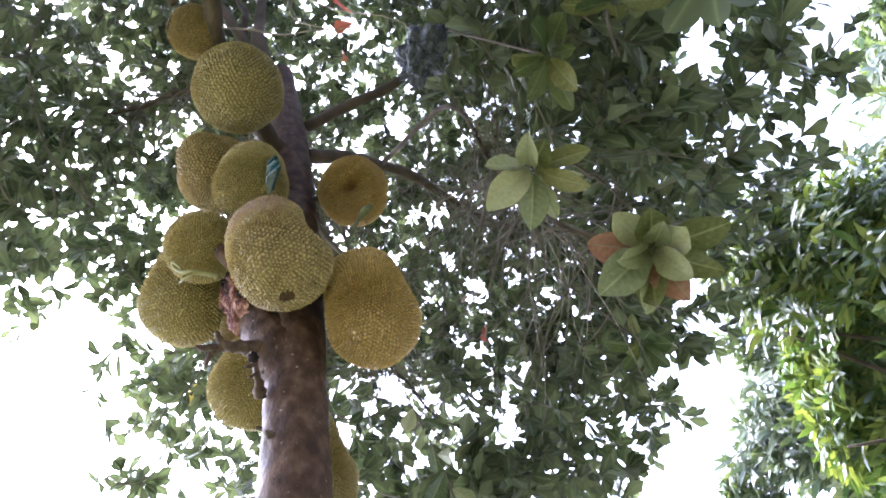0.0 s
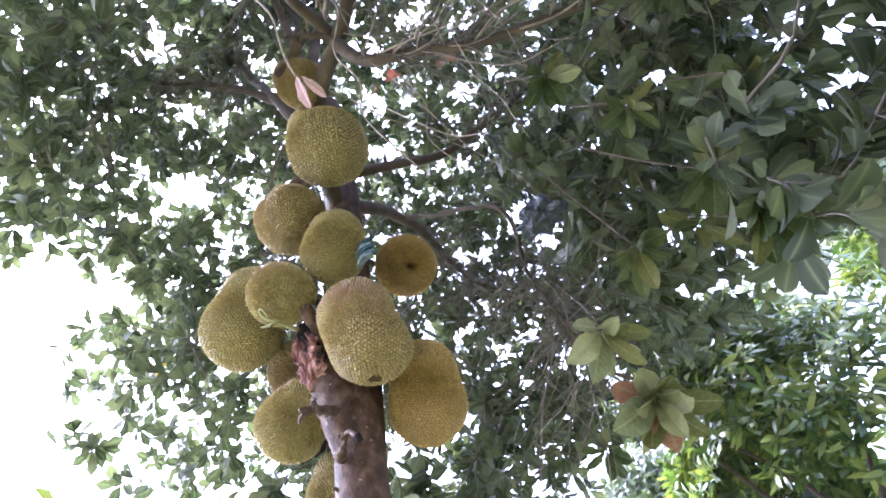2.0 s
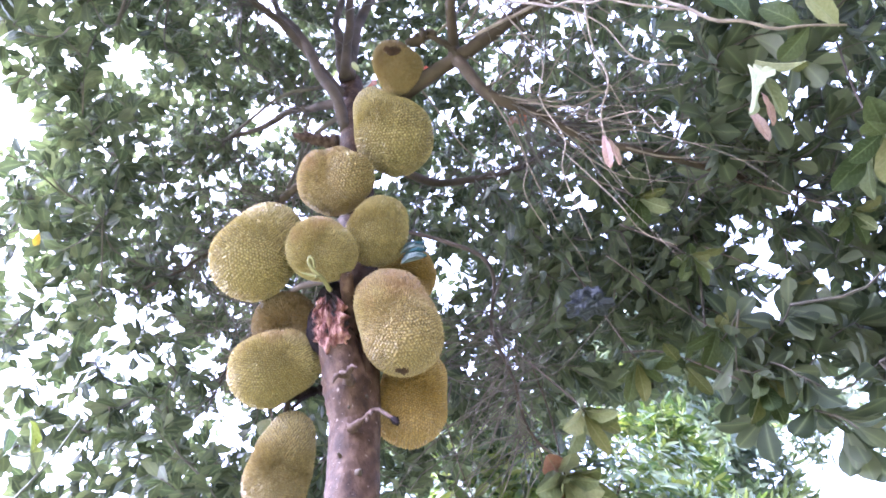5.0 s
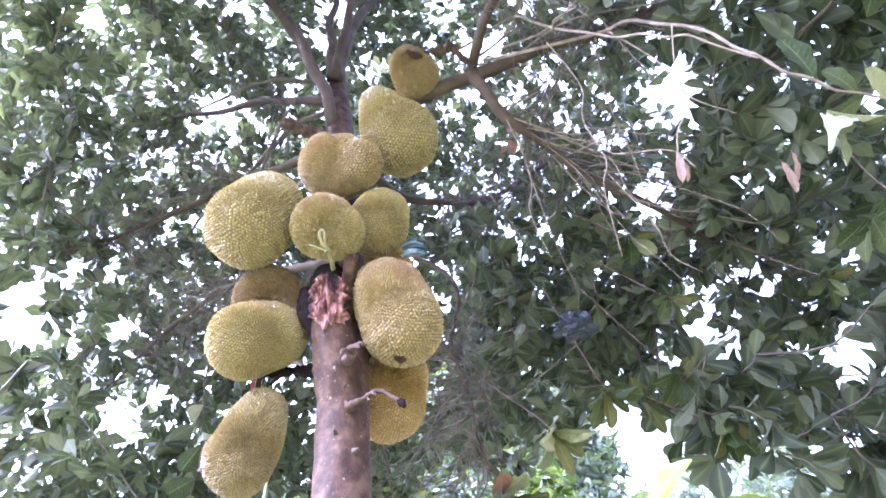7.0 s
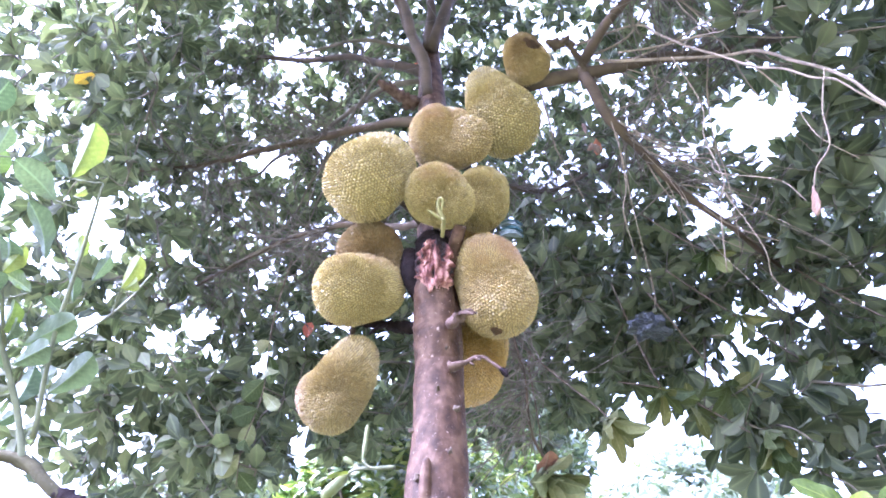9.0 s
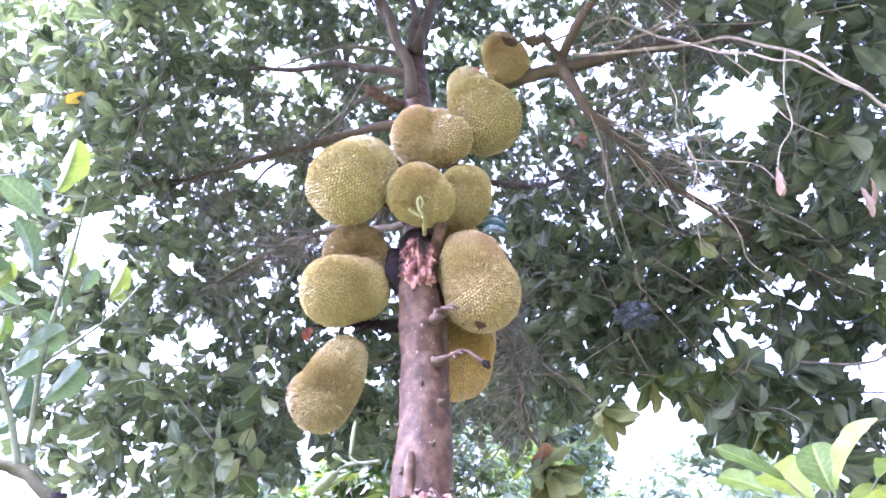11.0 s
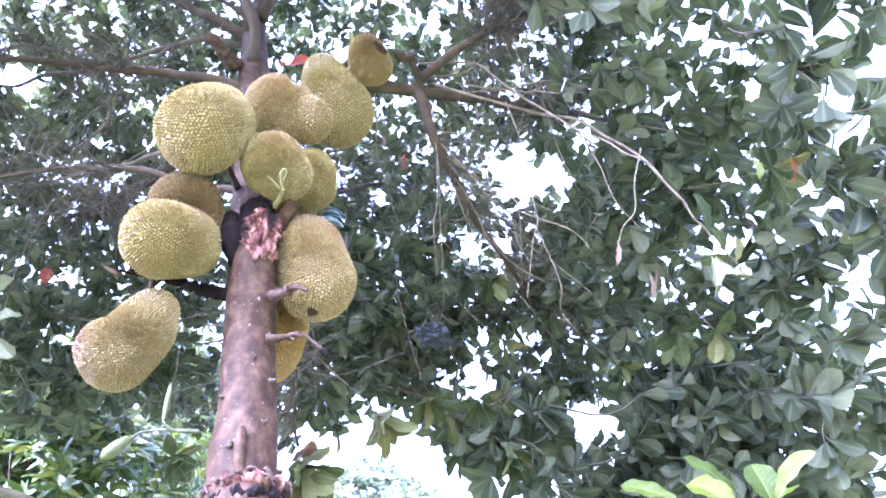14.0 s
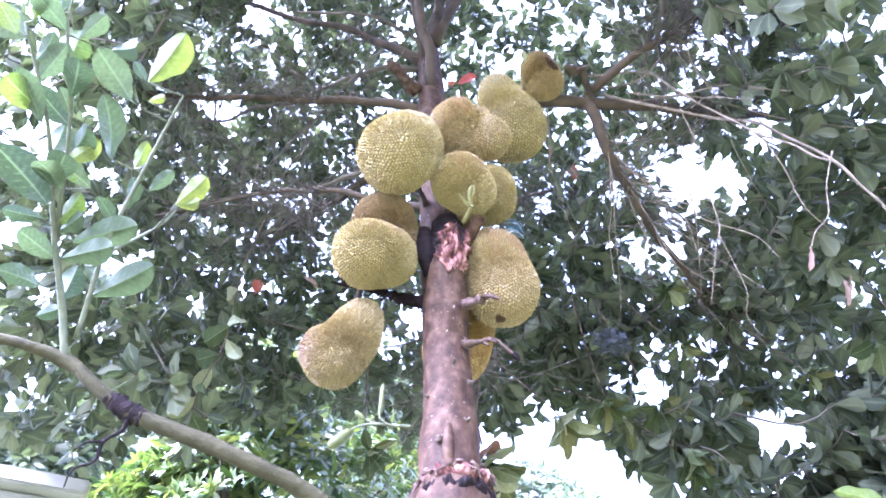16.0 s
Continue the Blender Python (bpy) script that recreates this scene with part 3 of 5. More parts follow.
# gaps cut in the crown so that the sky shows: a camera position, a direction (azimuth, elevation) and a width
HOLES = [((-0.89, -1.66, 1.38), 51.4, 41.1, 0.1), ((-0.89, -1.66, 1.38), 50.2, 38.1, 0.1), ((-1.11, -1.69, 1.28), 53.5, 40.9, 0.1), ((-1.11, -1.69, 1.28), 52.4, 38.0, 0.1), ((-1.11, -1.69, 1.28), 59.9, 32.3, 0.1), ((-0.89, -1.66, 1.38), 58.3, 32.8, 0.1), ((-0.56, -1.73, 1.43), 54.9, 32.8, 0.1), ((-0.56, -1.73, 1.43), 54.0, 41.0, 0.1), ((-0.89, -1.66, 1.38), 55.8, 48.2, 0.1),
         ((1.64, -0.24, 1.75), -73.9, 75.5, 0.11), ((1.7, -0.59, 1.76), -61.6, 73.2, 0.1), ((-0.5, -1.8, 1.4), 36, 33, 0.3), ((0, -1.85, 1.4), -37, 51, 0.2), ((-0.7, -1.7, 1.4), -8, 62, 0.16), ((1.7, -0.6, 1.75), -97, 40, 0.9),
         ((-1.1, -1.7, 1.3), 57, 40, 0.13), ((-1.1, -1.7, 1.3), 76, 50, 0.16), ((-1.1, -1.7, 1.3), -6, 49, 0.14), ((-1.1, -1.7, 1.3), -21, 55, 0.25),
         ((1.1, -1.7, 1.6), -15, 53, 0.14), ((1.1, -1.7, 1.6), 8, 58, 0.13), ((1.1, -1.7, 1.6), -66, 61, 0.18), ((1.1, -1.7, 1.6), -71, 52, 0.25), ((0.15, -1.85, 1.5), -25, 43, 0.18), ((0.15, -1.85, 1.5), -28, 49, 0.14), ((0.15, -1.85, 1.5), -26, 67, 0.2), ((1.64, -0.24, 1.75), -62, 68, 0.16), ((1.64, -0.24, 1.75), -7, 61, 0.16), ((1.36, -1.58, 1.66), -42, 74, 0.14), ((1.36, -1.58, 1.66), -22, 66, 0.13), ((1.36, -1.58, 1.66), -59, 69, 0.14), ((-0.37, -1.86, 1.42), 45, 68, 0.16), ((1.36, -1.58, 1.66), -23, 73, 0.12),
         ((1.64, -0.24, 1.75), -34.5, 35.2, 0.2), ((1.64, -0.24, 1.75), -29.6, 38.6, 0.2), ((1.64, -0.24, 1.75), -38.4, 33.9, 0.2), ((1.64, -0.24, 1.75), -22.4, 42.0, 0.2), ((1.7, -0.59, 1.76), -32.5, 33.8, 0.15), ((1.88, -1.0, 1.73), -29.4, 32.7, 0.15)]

# wider gaps: the middle of the gap, the camera positions that it opens to, and its width
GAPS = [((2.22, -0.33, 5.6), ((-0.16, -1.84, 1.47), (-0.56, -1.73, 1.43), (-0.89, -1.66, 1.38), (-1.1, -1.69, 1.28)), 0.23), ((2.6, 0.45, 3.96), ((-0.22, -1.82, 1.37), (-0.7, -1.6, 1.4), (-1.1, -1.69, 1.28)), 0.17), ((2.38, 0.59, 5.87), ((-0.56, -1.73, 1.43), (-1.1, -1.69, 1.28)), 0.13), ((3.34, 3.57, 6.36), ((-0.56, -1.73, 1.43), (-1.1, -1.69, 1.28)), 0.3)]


def ray_to(az, el):
    return np.array([math.sin(radians(az)) * math.cos(radians(el)), math.cos(radians(az)) * math.cos(radians(el)), math.sin(radians(el))])


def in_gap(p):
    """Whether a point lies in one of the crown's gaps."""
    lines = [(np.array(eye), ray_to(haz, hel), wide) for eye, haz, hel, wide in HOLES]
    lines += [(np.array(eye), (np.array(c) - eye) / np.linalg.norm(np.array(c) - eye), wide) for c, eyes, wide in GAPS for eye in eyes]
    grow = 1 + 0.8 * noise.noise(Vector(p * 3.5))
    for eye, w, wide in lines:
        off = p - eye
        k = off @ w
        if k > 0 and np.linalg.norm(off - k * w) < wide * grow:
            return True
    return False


def crown_points(count, seed, inner=1.0, outer=1.75, thin=-0.2):
    r = np.random.default_rng(seed)
    out = []
    while len(out) < count:
        p = np.array([r.uniform(-3.7, 4.1), r.uniform(-3.3, 3.5), r.uniform(2.7, 9.6)])
        q = (p - CENTRE) / np.array([1.75, 1.75, 2.6])
        shell = np.linalg.norm(q)
        if shell < inner or shell > outer:
            continue
        az = math.degrees(math.atan2(p[0], p[1]))
        far = math.hypot(p[0], p[1])
        if p[2] < np.interp(az, BOTTOM_AZ, BOTTOM_Z) + np.interp(az, BOTTOM_AZ, RISE) * (far - 1.0) + 0.35 * noise.noise(Vector(p * 1.1)):
            continue
        if 75 < az and p[2] < 4.5 and far < 1.75 or 85 < az < 155 and p[2] < 4.1 and far < 2.45:
            continue
        if noise.noise(Vector(p * 1.3) + Vector((9, 4, 2))) < thin:
            continue
        if p[0] > 0.8 and p[2] > 4.8 and r.uniform() < 0.42:
            continue
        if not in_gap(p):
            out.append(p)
    return np.array(out)


def low_points(count, seed, xs, ys, zs, gaps=True):
    """Low outer foliage within a stretch of the crown."""
    r = np.random.default_rng(seed)
    out = []
    while len(out) < count:
        p = np.array([r.uniform(*xs), r.uniform(*ys), r.uniform(*zs)])
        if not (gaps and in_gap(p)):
            out.append(p)
    return np.array(out)


tips = np.vstack([crown_points(6900, 11, 1.0, 1.85, -0.48), crown_points(800, 12, 1.0, 1.3, -0.3), low_points(220, 13, (2.7, 4.0), (-0.9, 0.9), (2.9, 4.2)), low_points(150, 14, (2.25, 3.2), (-0.4, 0.9), (2.8, 3.6)), low_points(55, 15, (-2.7, -1.5), (-0.7, 0.7), (4.8, 5.6), False), low_points(330, 16, (0.8, 2.1), (0.4, 1.8), (4.4, 5.7)), low_points(70, 17, (2.7, 3.6), (-1.0, 0.1), (4.7, 5.8)), low_points(80, 18, (3.3, 4.1), (0.0, 0.9), (4.8, 6.0)), low_points(40, 19, (1.0, 1.9), (0.1, 1.1), (5.2, 6.7))])
tips = tips[np.argsort(np.linalg.norm((tips - CENTRE) / np.array([1, 1, 1.4]), axis=1))]
store = np.zeros((len(nodes) + len(tips), 3))
store[:len(nodes)] = nodes
count = len(nodes)
twigs, heads = [], []
for i, p in enumerate(tips):
    dd = np.linalg.norm(store[:count] - p, axis=1)
    j = int(np.argmin(dd))
    a = store[j]
    m = (a + p) / 2 + rng.normal(size=3) * 0.08 * dd[j] + np.array([0, 0, -0.06 * dd[j]])
    thick = 0.0035 + 0.006 * min(dd[j], 1)
    twigs.append(tube(smooth_line([(*a, thick + 0.002), (*m, thick), (*p, 0.0025)], 3), 3))
    store[count] = p
    count += 1
    h = p - m
    heads.append(h / (np.linalg.norm(h) + 1e-9))
# bare dead twigs inside the crown: each a short crooked line that thins out
for i in range(3600):
    a = store[rng.integers(0, len(nodes))]
    if math.hypot(a[0] - 0.1, a[1] + 0.3) < 0.5 and a[2] > 5.4:
        continue
    d = rng.normal(size=3) * np.array([1, 1, 0.6])
    d /= np.linalg.norm(d)
    step = rng.uniform(0.3, 1.0) / 4
    way = [a]
    for k in range(4):
        d = d + rng.normal(size=3) * 0.28 + np.array([0, 0, -0.1])
        d /= np.linalg.norm(d)
        way.append(way[-1] + d * step)
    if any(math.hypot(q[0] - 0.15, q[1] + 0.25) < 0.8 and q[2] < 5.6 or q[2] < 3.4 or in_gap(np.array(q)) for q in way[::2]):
        continue
    thick = rng.uniform(0.0028, 0.0055)
    twigs.append(tube(smooth_line([(*q, thick * (1 - 0.17 * k)) for k, q in enumerate(way)], 2), 3))
tw_v, tw_f = joined(twigs)
tagged(piece("branchwork", mesh_from("branchwork", tw_v, tw_f, TWIG, True), tree, "tangle of thin brown twigs"), kind="stuff")

# thin pale dead twigs that trail from the eastern limbs
trails = []
starts = [q for key in ("east", "upper east", "east fork") for q in smooth_line(BOUGHS[key], 6)[10:30, :3]]
for i in range(46):
    a = np.array(starts[rng.integers(0, len(starts))])
    d = np.array([rng.uniform(0.3, 1.0), rng.uniform(-0.5, 0.7), rng.uniform(-0.9, 0.25)])
    step = rng.uniform(0.5, 1.3) / 5
    way = [a]
    for k in range(5):
        d = d / np.linalg.norm(d) + rng.normal(size=3) * 0.22 + np.array([0, 0, -0.08])
        way.append(way[-1] + d / np.linalg.norm(d) * step)
    thick = rng.uniform(0.0025, 0.006)
    trails.append(tube(smooth_line([(*q, thick * (1 - 0.15 * k)) for k, q in enumerate(way)], 3), 5, 0.1, i))
tagged(piece("deadwood", mesh_from("deadwood", *joined(trails), DEADWOOD, True), tree, "thin pale dead twigs"), kind="stuff")


def whorls(places, dirs, per, size, seed, droop=0.35):
    r = np.random.default_rng(seed)
    n = len(places) * per
    d = np.repeat(dirs, per, axis=0) + np.array([0, 0, 0.15])
    d /= np.linalg.norm(d, axis=1)[:, None]
    side = r.normal(size=(n, 3))
    side -= (side * d).sum(1)[:, None] * d
    side /= np.linalg.norm(side, axis=1)[:, None]
    lean = r.uniform(0.5, 1.35, n)[:, None]
    along = np.cos(lean) * d + np.sin(lean) * side + np.array([0, 0, -1]) * r.uniform(0, droop, n)[:, None]
    face = np.cos(lean) * -side + np.sin(lean) * d + r.normal(size=(n, 3)) * 0.25
    place = np.repeat(places, per, axis=0) - np.repeat(dirs, per, axis=0) * r.uniform(0, 0.12, n)[:, None] + side * 0.012
    return place, along, face, r.uniform(size[0], size[1], n)


spots_at = whorls(tips, np.array(heads), 8, (0.08, 0.152), 3)
spots_at[3][:] *= np.interp(spots_at[0][:, 2], [3.2, 4.2, 5.2, 6.5], [1.22, 1.14, 1.02, 0.93])
near_by = (spots_at[0][:, 0] > 1.1) & (spots_at[0][:, 2] < 4.3)
for name, rows, chosen, text in (("low_foliage", 10, near_by, "low leaves with folded blades"), ("crown", 4, ~near_by, "dense crown of dark green obovate leaves")):
    blade = leaf_shape(rows, 0.18, 0.3) if name == "low_foliage" else leaf_shape(rows)
    lv, lf = scatter(blade, *[q[chosen] for q in spots_at])
    leaves = quad_mesh(name, lv, lf, LEAF)
    at = leaves.attributes.new("vein", "FLOAT", "POINT")
    at.data.foreach_set("value", np.tile([0.0, 1.0, 0.0], rows * int(chosen.sum())))
    tagged(piece(name, leaves, tree, text), kind="stuff")


# ---- stubs, wounds and small stems on the trunk ----
def knobbly(name, lines, mat, parent, label, sides=8, rough=0.2, seed=0):
    parts = [tube(smooth_line(p, 7), sides, rough, seed + i) for i, p in enumerate(lines)]
    return piece(name, mesh_from(name, *joined(parts), mat, True), parent, label)


knobbly("dead_stub", [[(0.07, 0.03, 3.39, 0.022), (0.13, 0.0, 3.40, 0.011), (0.19, -0.03, 3.41, 0.008), (0.24, -0.04, 3.36, 0.0075), (0.268, -0.045, 3.325, 0.010)], [(0.17, -0.02, 3.41, 0.007), (0.18, -0.05, 3.37, 0.004)], [(0.15, -0.005, 3.40, 0.007), (0.155, -0.03, 3.36, 0.004)]], KNOT, tree, "pale dried fruit stalk stub", seed=3)
knobbly("stub_tip", [[(0.258, -0.044, 3.335, 0.009), (0.272, -0.046, 3.318, 0.014), (0.278, -0.047, 3.30, 0.007)]], CHAR, tree, "dark broken end of the stub", seed=4)
knobbly("knotted_stub", [[(0.07, 0.03, 3.63, 0.028), (0.085, -0.05, 3.575, 0.022), (0.10, -0.13, 3.525, 0.018)], [(0.10, -0.12, 3.53, 0.014), (0.13, -0.15, 3.54, 0.009), (0.155, -0.155, 3.52, 0.004)], [(0.10, -0.12, 3.53, 0.014), (0.10, -0.17, 3.50, 0.01), (0.13, -0.20, 3.46, 0.005)], [(0.10, -0.12, 3.525, 0.012), (0.07, -0.15, 3.505, 0.008), (0.06, -0.155, 3.47, 0.004)]], KNOT, tree, "knotted cluster of dried fruit stalks", seed=5)
knobbly("dark_branch", [[(0.0, 0.13, 3.74, 0.034), (-0.09, 0.2, 3.80, 0.028), (-0.177, 0.23, 3.84, 0.022), (-0.28, 0.22, 3.83, 0.02), (-0.37, 0.2, 3.80, 0.016)], [(-0.16, 0.22, 3.83, 0.012), (-0.2, 0.16, 3.74, 0.01), (-0.24, 0.15, 3.68, 0.007)], [(-0.3, 0.22, 3.83, 0.012), (-0.36, 0.27, 3.86, 0.008), (-0.44, 0.26, 3.84, 0.005)], [(-0.37, 0.2, 3.80, 0.014), (-0.41, 0.17, 3.76, 0.012), (-0.44, 0.13, 3.77, 0.005)]], CHAR, tree, "dark rough fruiting branch", seed=6)
knobbly("cut_stump", [[(0.07, 0.0, 3.90, 0.05), (0.09, -0.10, 3.96, 0.036), (0.11, -0.21, 4.02, 0.03), (0.112, -0.232, 4.032, 0.022)]], BARK, tree, "short cut side stump", sides=12, rough=0.08, seed=7)
knobbly("swollen_bark", [[(0.052, 0.145, 3.42, 0.08), (0.046, 0.10, 3.56, 0.098), (0.036, 0.06, 3.66, 0.097), (0.026, 0.015, 3.76, 0.09), (0.018, -0.025, 3.84, 0.082), (0.015, -0.04, 3.90, 0.05)]], BARK, tree, "bark swollen below a torn branch", sides=24, rough=0.025, seed=18)
knobbly("rotten_stump", [[(0.02, -0.01, 3.80, 0.05), (0.012, -0.05, 3.88, 0.072), (0.008, -0.08, 3.97, 0.078), (0.012, -0.09, 4.05, 0.075), (0.02, -0.08, 4.12, 0.05)], [(-0.03, 0.03, 3.82, 0.04), (-0.07, -0.01, 3.90, 0.05), (-0.085, -0.03, 3.98, 0.045), (-0.09, -0.04, 4.05, 0.03)]], CHAR, tree, "blackened torn stump", sides=18, rough=0.07, seed=8)

knobbly("broken_stub", [[(-0.042, -0.106, 5.594, 0.05), (-0.122, -0.135, 5.583, 0.04), (-0.232, -0.187, 5.599, 0.032), (-0.299, -0.215, 5.618, 0.012)], [(-0.042, -0.106, 5.594, 0.04), (-0.165, -0.169, 5.585, 0.024), (-0.227, -0.222, 5.618, 0.008)]], KNOT, tree, "splintered stub of a broken limb", sides=7, rough=0.25, seed=41)
knobbly("burl", [[(0.560, -0.771, 5.109, 0.012), (0.620, -0.761, 5.139, 0.028), (0.680, -0.771, 5.149, 0.025), (0.720, -0.781, 5.119, 0.009)], [(0.650, -0.771, 5.139, 0.019), (0.660, -0.821, 5.089, 0.011), (0.650, -0.841, 5.039, 0.005)], [(0.68, -0.775, 5.135, 0.016), (0.75, -0.72, 5.1, 0.017), (0.80, -0.655, 5.06, 0.02)]], BARK_DARK, tree, "dark knobbly burl at the limb's fork", sides=9, rough=0.3, seed=43)


def torn_wood(centre, normal, up, wide, high, seed):
    """A ragged raw wood face: splintered ridges along its length."""
    r = np.random.default_rng(seed)
    n = np.array(normal, float) / np.linalg.norm(normal)
    u = np.array(up, float)
    u -= (u @ n) * n
    u /= np.linalg.norm(u)
    w = np.cross(u, n)
    nu, nw = 44, 26
    v, f = [], []
    pits = [(0.35, 0.55, 0.2, 0.035), (-0.45, 0.1, 0.16, 0.025), (0.25, -0.15, 0.14, 0.03), (-0.1, -0.55, 0.2, 0.03), (-0.3, 0.7, 0.15, 0.02)]
    teeth = r.uniform(0.62, 1.12, 9)
    for i in range(nu):
        b = i / (nu - 1) * 2 - 1
        for k in range(nw):
            a = k / (nw - 1) * 2 - 1
            low = np.interp(a, np.linspace(-1, 1, 9), teeth) if b < 0 else 1 + 0.12 * noise.noise(Vector((a * 4, 7.7, seed)))
            jag = 1 + 0.55 * noise.noise(Vector((b * 5, 2.0 if a > 0 else 9.0, seed)))
            half = wide * math.sqrt(max(0.25, 1 - abs(b) ** 3)) * jag
            ridge = 0.02 * noise.noise(Vector((a * 5, b * 1.8, seed))) + 0.012 * noise.noise(Vector((a * 13, b * 4, seed)))
            dome = 0.022 * (1 - a * a) * (1 - 0.5 * b * b) - 0.02 * (abs(a) > 0.93) - 0.02 * (abs(b) > 0.97)
            hole = -0.5 * sum(deep * math.exp(-((a - pa) ** 2 + 0.5 * (b - pb) ** 2) / (size * size)) for pa, pb, size, deep in pits)
            v.append(np.array(centre) + u * b * high * low + w * a * half + n * (ridge + dome + hole))
    for i in range(nu - 1):
        for k in range(nw - 1):
            q = i * nw + k
            f.append((q, q + 1, q + nw + 1, q + nw))
    return v, f


piece("raw_wound", mesh_from("raw_wound", *torn_wood((0.008, -0.118, 3.855), (-0.12, -1, -0.42), (0, -0.3, 1), 0.08, 0.14, 3), WOUND), tree, "splintered pink raw wood of a torn branch")
# the torn collar low on the trunk: ragged rings of bark and fibres hanging from them
def torn_ring(z0, high, out, bulge, seed, sides=120, rows=9):
    v, f = [], []
    for i in range(sides):
        a = i / sides * math.tau
        ca, sa_ = math.cos(a), math.sin(a)
        lift = 0.03 * noise.noise(Vector((ca * 2.5, sa_ * 2.5, seed))) + 0.022 * noise.noise(Vector((ca * 9, sa_ * 9, seed)))
        fat = bulge * (1 + 0.9 * noise.noise(Vector((ca * 4, sa_ * 4, seed + 3))))
        for k in range(rows):
            t = k / (rows - 1)
            z = z0 + (t - 0.5) * high + lift * (0.4 + t)
            r = out + fat * math.sin(math.pi * t) + 0.012 * noise.noise(Vector((ca * 14, sa_ * 14, t * 3 + seed)))
            v.append(trunk_point(z, (ca, sa_), r))
    for i in range(sides):
        for k in range(rows - 1):
            q, q2 = i * rows + k, (i + 1) % sides * rows + k
            f.append((q, q2, q2 + 1, q + 1))
    return v, f


piece("torn_collar", mesh_from("torn_collar", *torn_ring(2.735, 0.08, -0.02, 0.028, 5), CHAR), tree, "dark torn bark round an old cut")
piece("splinter_ring", mesh_from("splinter_ring", *torn_ring(2.79, 0.06, -0.012, 0.034, 2), WOUND), tree, "pinkish splintered wood round an old cut")
fibres = []
for i in range(26):
    a = i / 26 * math.tau + 0.1 * rng.normal()
    d = np.array([math.cos(a), math.sin(a)])
    z = 2.80 + 0.02 * rng.normal()
    fibres.append(tube(smooth_line([(*trunk_point(z, d, 0.0), 0.008), (*trunk_point(z - 0.01, d + rng.normal(size=2) * 0.1, rng.uniform(0.02, 0.035)), 0.007), (*trunk_point(z - rng.uniform(0.02, 0.07), d + rng.normal(size=2) * 0.2, rng.uniform(0.012, 0.045)), 0.0025)], 4), 5, 0.25, i))
tagged(piece("frayed_bark", mesh_from("frayed_bark", *joined(fibres), KNOT), tree, "brown bark fibres hanging from the cut"), kind="stuff")
# bud scars
for z, side, size in ((2.93, (-0.75, -0.65), 0.022), (3.22, (0.5, -0.85), 0.017), (3.16, (-0.9, -0.2), 0.012), (3.5, (0.1, -1), 0.011), (3.56, (0.6, -0.7), 0.013), (3.02, (0.2, -1), 0.012), (2.86, (0.75, -0.6), 0.014), (3.3, (-0.2, -1), 0.01)):
    b, e = trunk_point(z, side, -0.012), trunk_point(z, side, 0.012)
    knobbly("bud_scar", [[(*b, size * 0.8), (*e, size * 0.55), (e[0], e[1], e[2] + 0.008, size * 0.2)]], BARK_DARK, tree, "", 8, 0.3, int(z * 100))
knobbly("old_peg", [[(*trunk_point(2.82, (-0.55, -0.83), -0.02), 0.024), (*trunk_point(2.88, (-0.55, -0.83), 0.006), 0.022), (*trunk_point(2.97, (-0.5, -0.83), 0.01), 0.015), (*trunk_point(2.99, (-0.5, -0.83), 0.0), 0.006)]], BARK, tree, "stubby upright peg of bark", 10, 0.06, 9)

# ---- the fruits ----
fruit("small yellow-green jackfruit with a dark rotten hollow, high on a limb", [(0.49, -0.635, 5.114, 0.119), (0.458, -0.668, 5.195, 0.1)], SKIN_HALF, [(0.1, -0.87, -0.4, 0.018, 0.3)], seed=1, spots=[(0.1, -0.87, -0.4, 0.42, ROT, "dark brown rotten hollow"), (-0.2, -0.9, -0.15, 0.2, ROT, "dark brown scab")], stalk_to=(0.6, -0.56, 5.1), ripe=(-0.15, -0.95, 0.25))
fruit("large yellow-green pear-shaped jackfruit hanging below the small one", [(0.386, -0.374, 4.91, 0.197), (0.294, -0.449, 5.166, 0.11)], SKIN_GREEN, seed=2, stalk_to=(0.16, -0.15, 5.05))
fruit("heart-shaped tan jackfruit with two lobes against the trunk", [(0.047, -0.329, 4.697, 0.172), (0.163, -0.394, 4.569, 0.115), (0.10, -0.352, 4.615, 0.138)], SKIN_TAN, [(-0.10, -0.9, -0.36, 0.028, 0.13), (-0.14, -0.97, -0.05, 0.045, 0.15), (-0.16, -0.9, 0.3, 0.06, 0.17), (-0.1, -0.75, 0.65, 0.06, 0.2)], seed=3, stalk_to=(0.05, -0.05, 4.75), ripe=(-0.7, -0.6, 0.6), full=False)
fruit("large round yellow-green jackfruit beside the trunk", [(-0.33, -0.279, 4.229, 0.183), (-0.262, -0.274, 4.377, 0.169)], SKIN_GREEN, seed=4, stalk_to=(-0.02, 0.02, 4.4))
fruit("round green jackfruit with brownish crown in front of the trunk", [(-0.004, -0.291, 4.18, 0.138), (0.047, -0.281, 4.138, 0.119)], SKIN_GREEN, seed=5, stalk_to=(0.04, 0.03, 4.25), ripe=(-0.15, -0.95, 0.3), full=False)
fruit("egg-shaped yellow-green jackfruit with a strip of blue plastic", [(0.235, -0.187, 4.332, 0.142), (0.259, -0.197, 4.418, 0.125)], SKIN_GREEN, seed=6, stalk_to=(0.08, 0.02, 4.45))
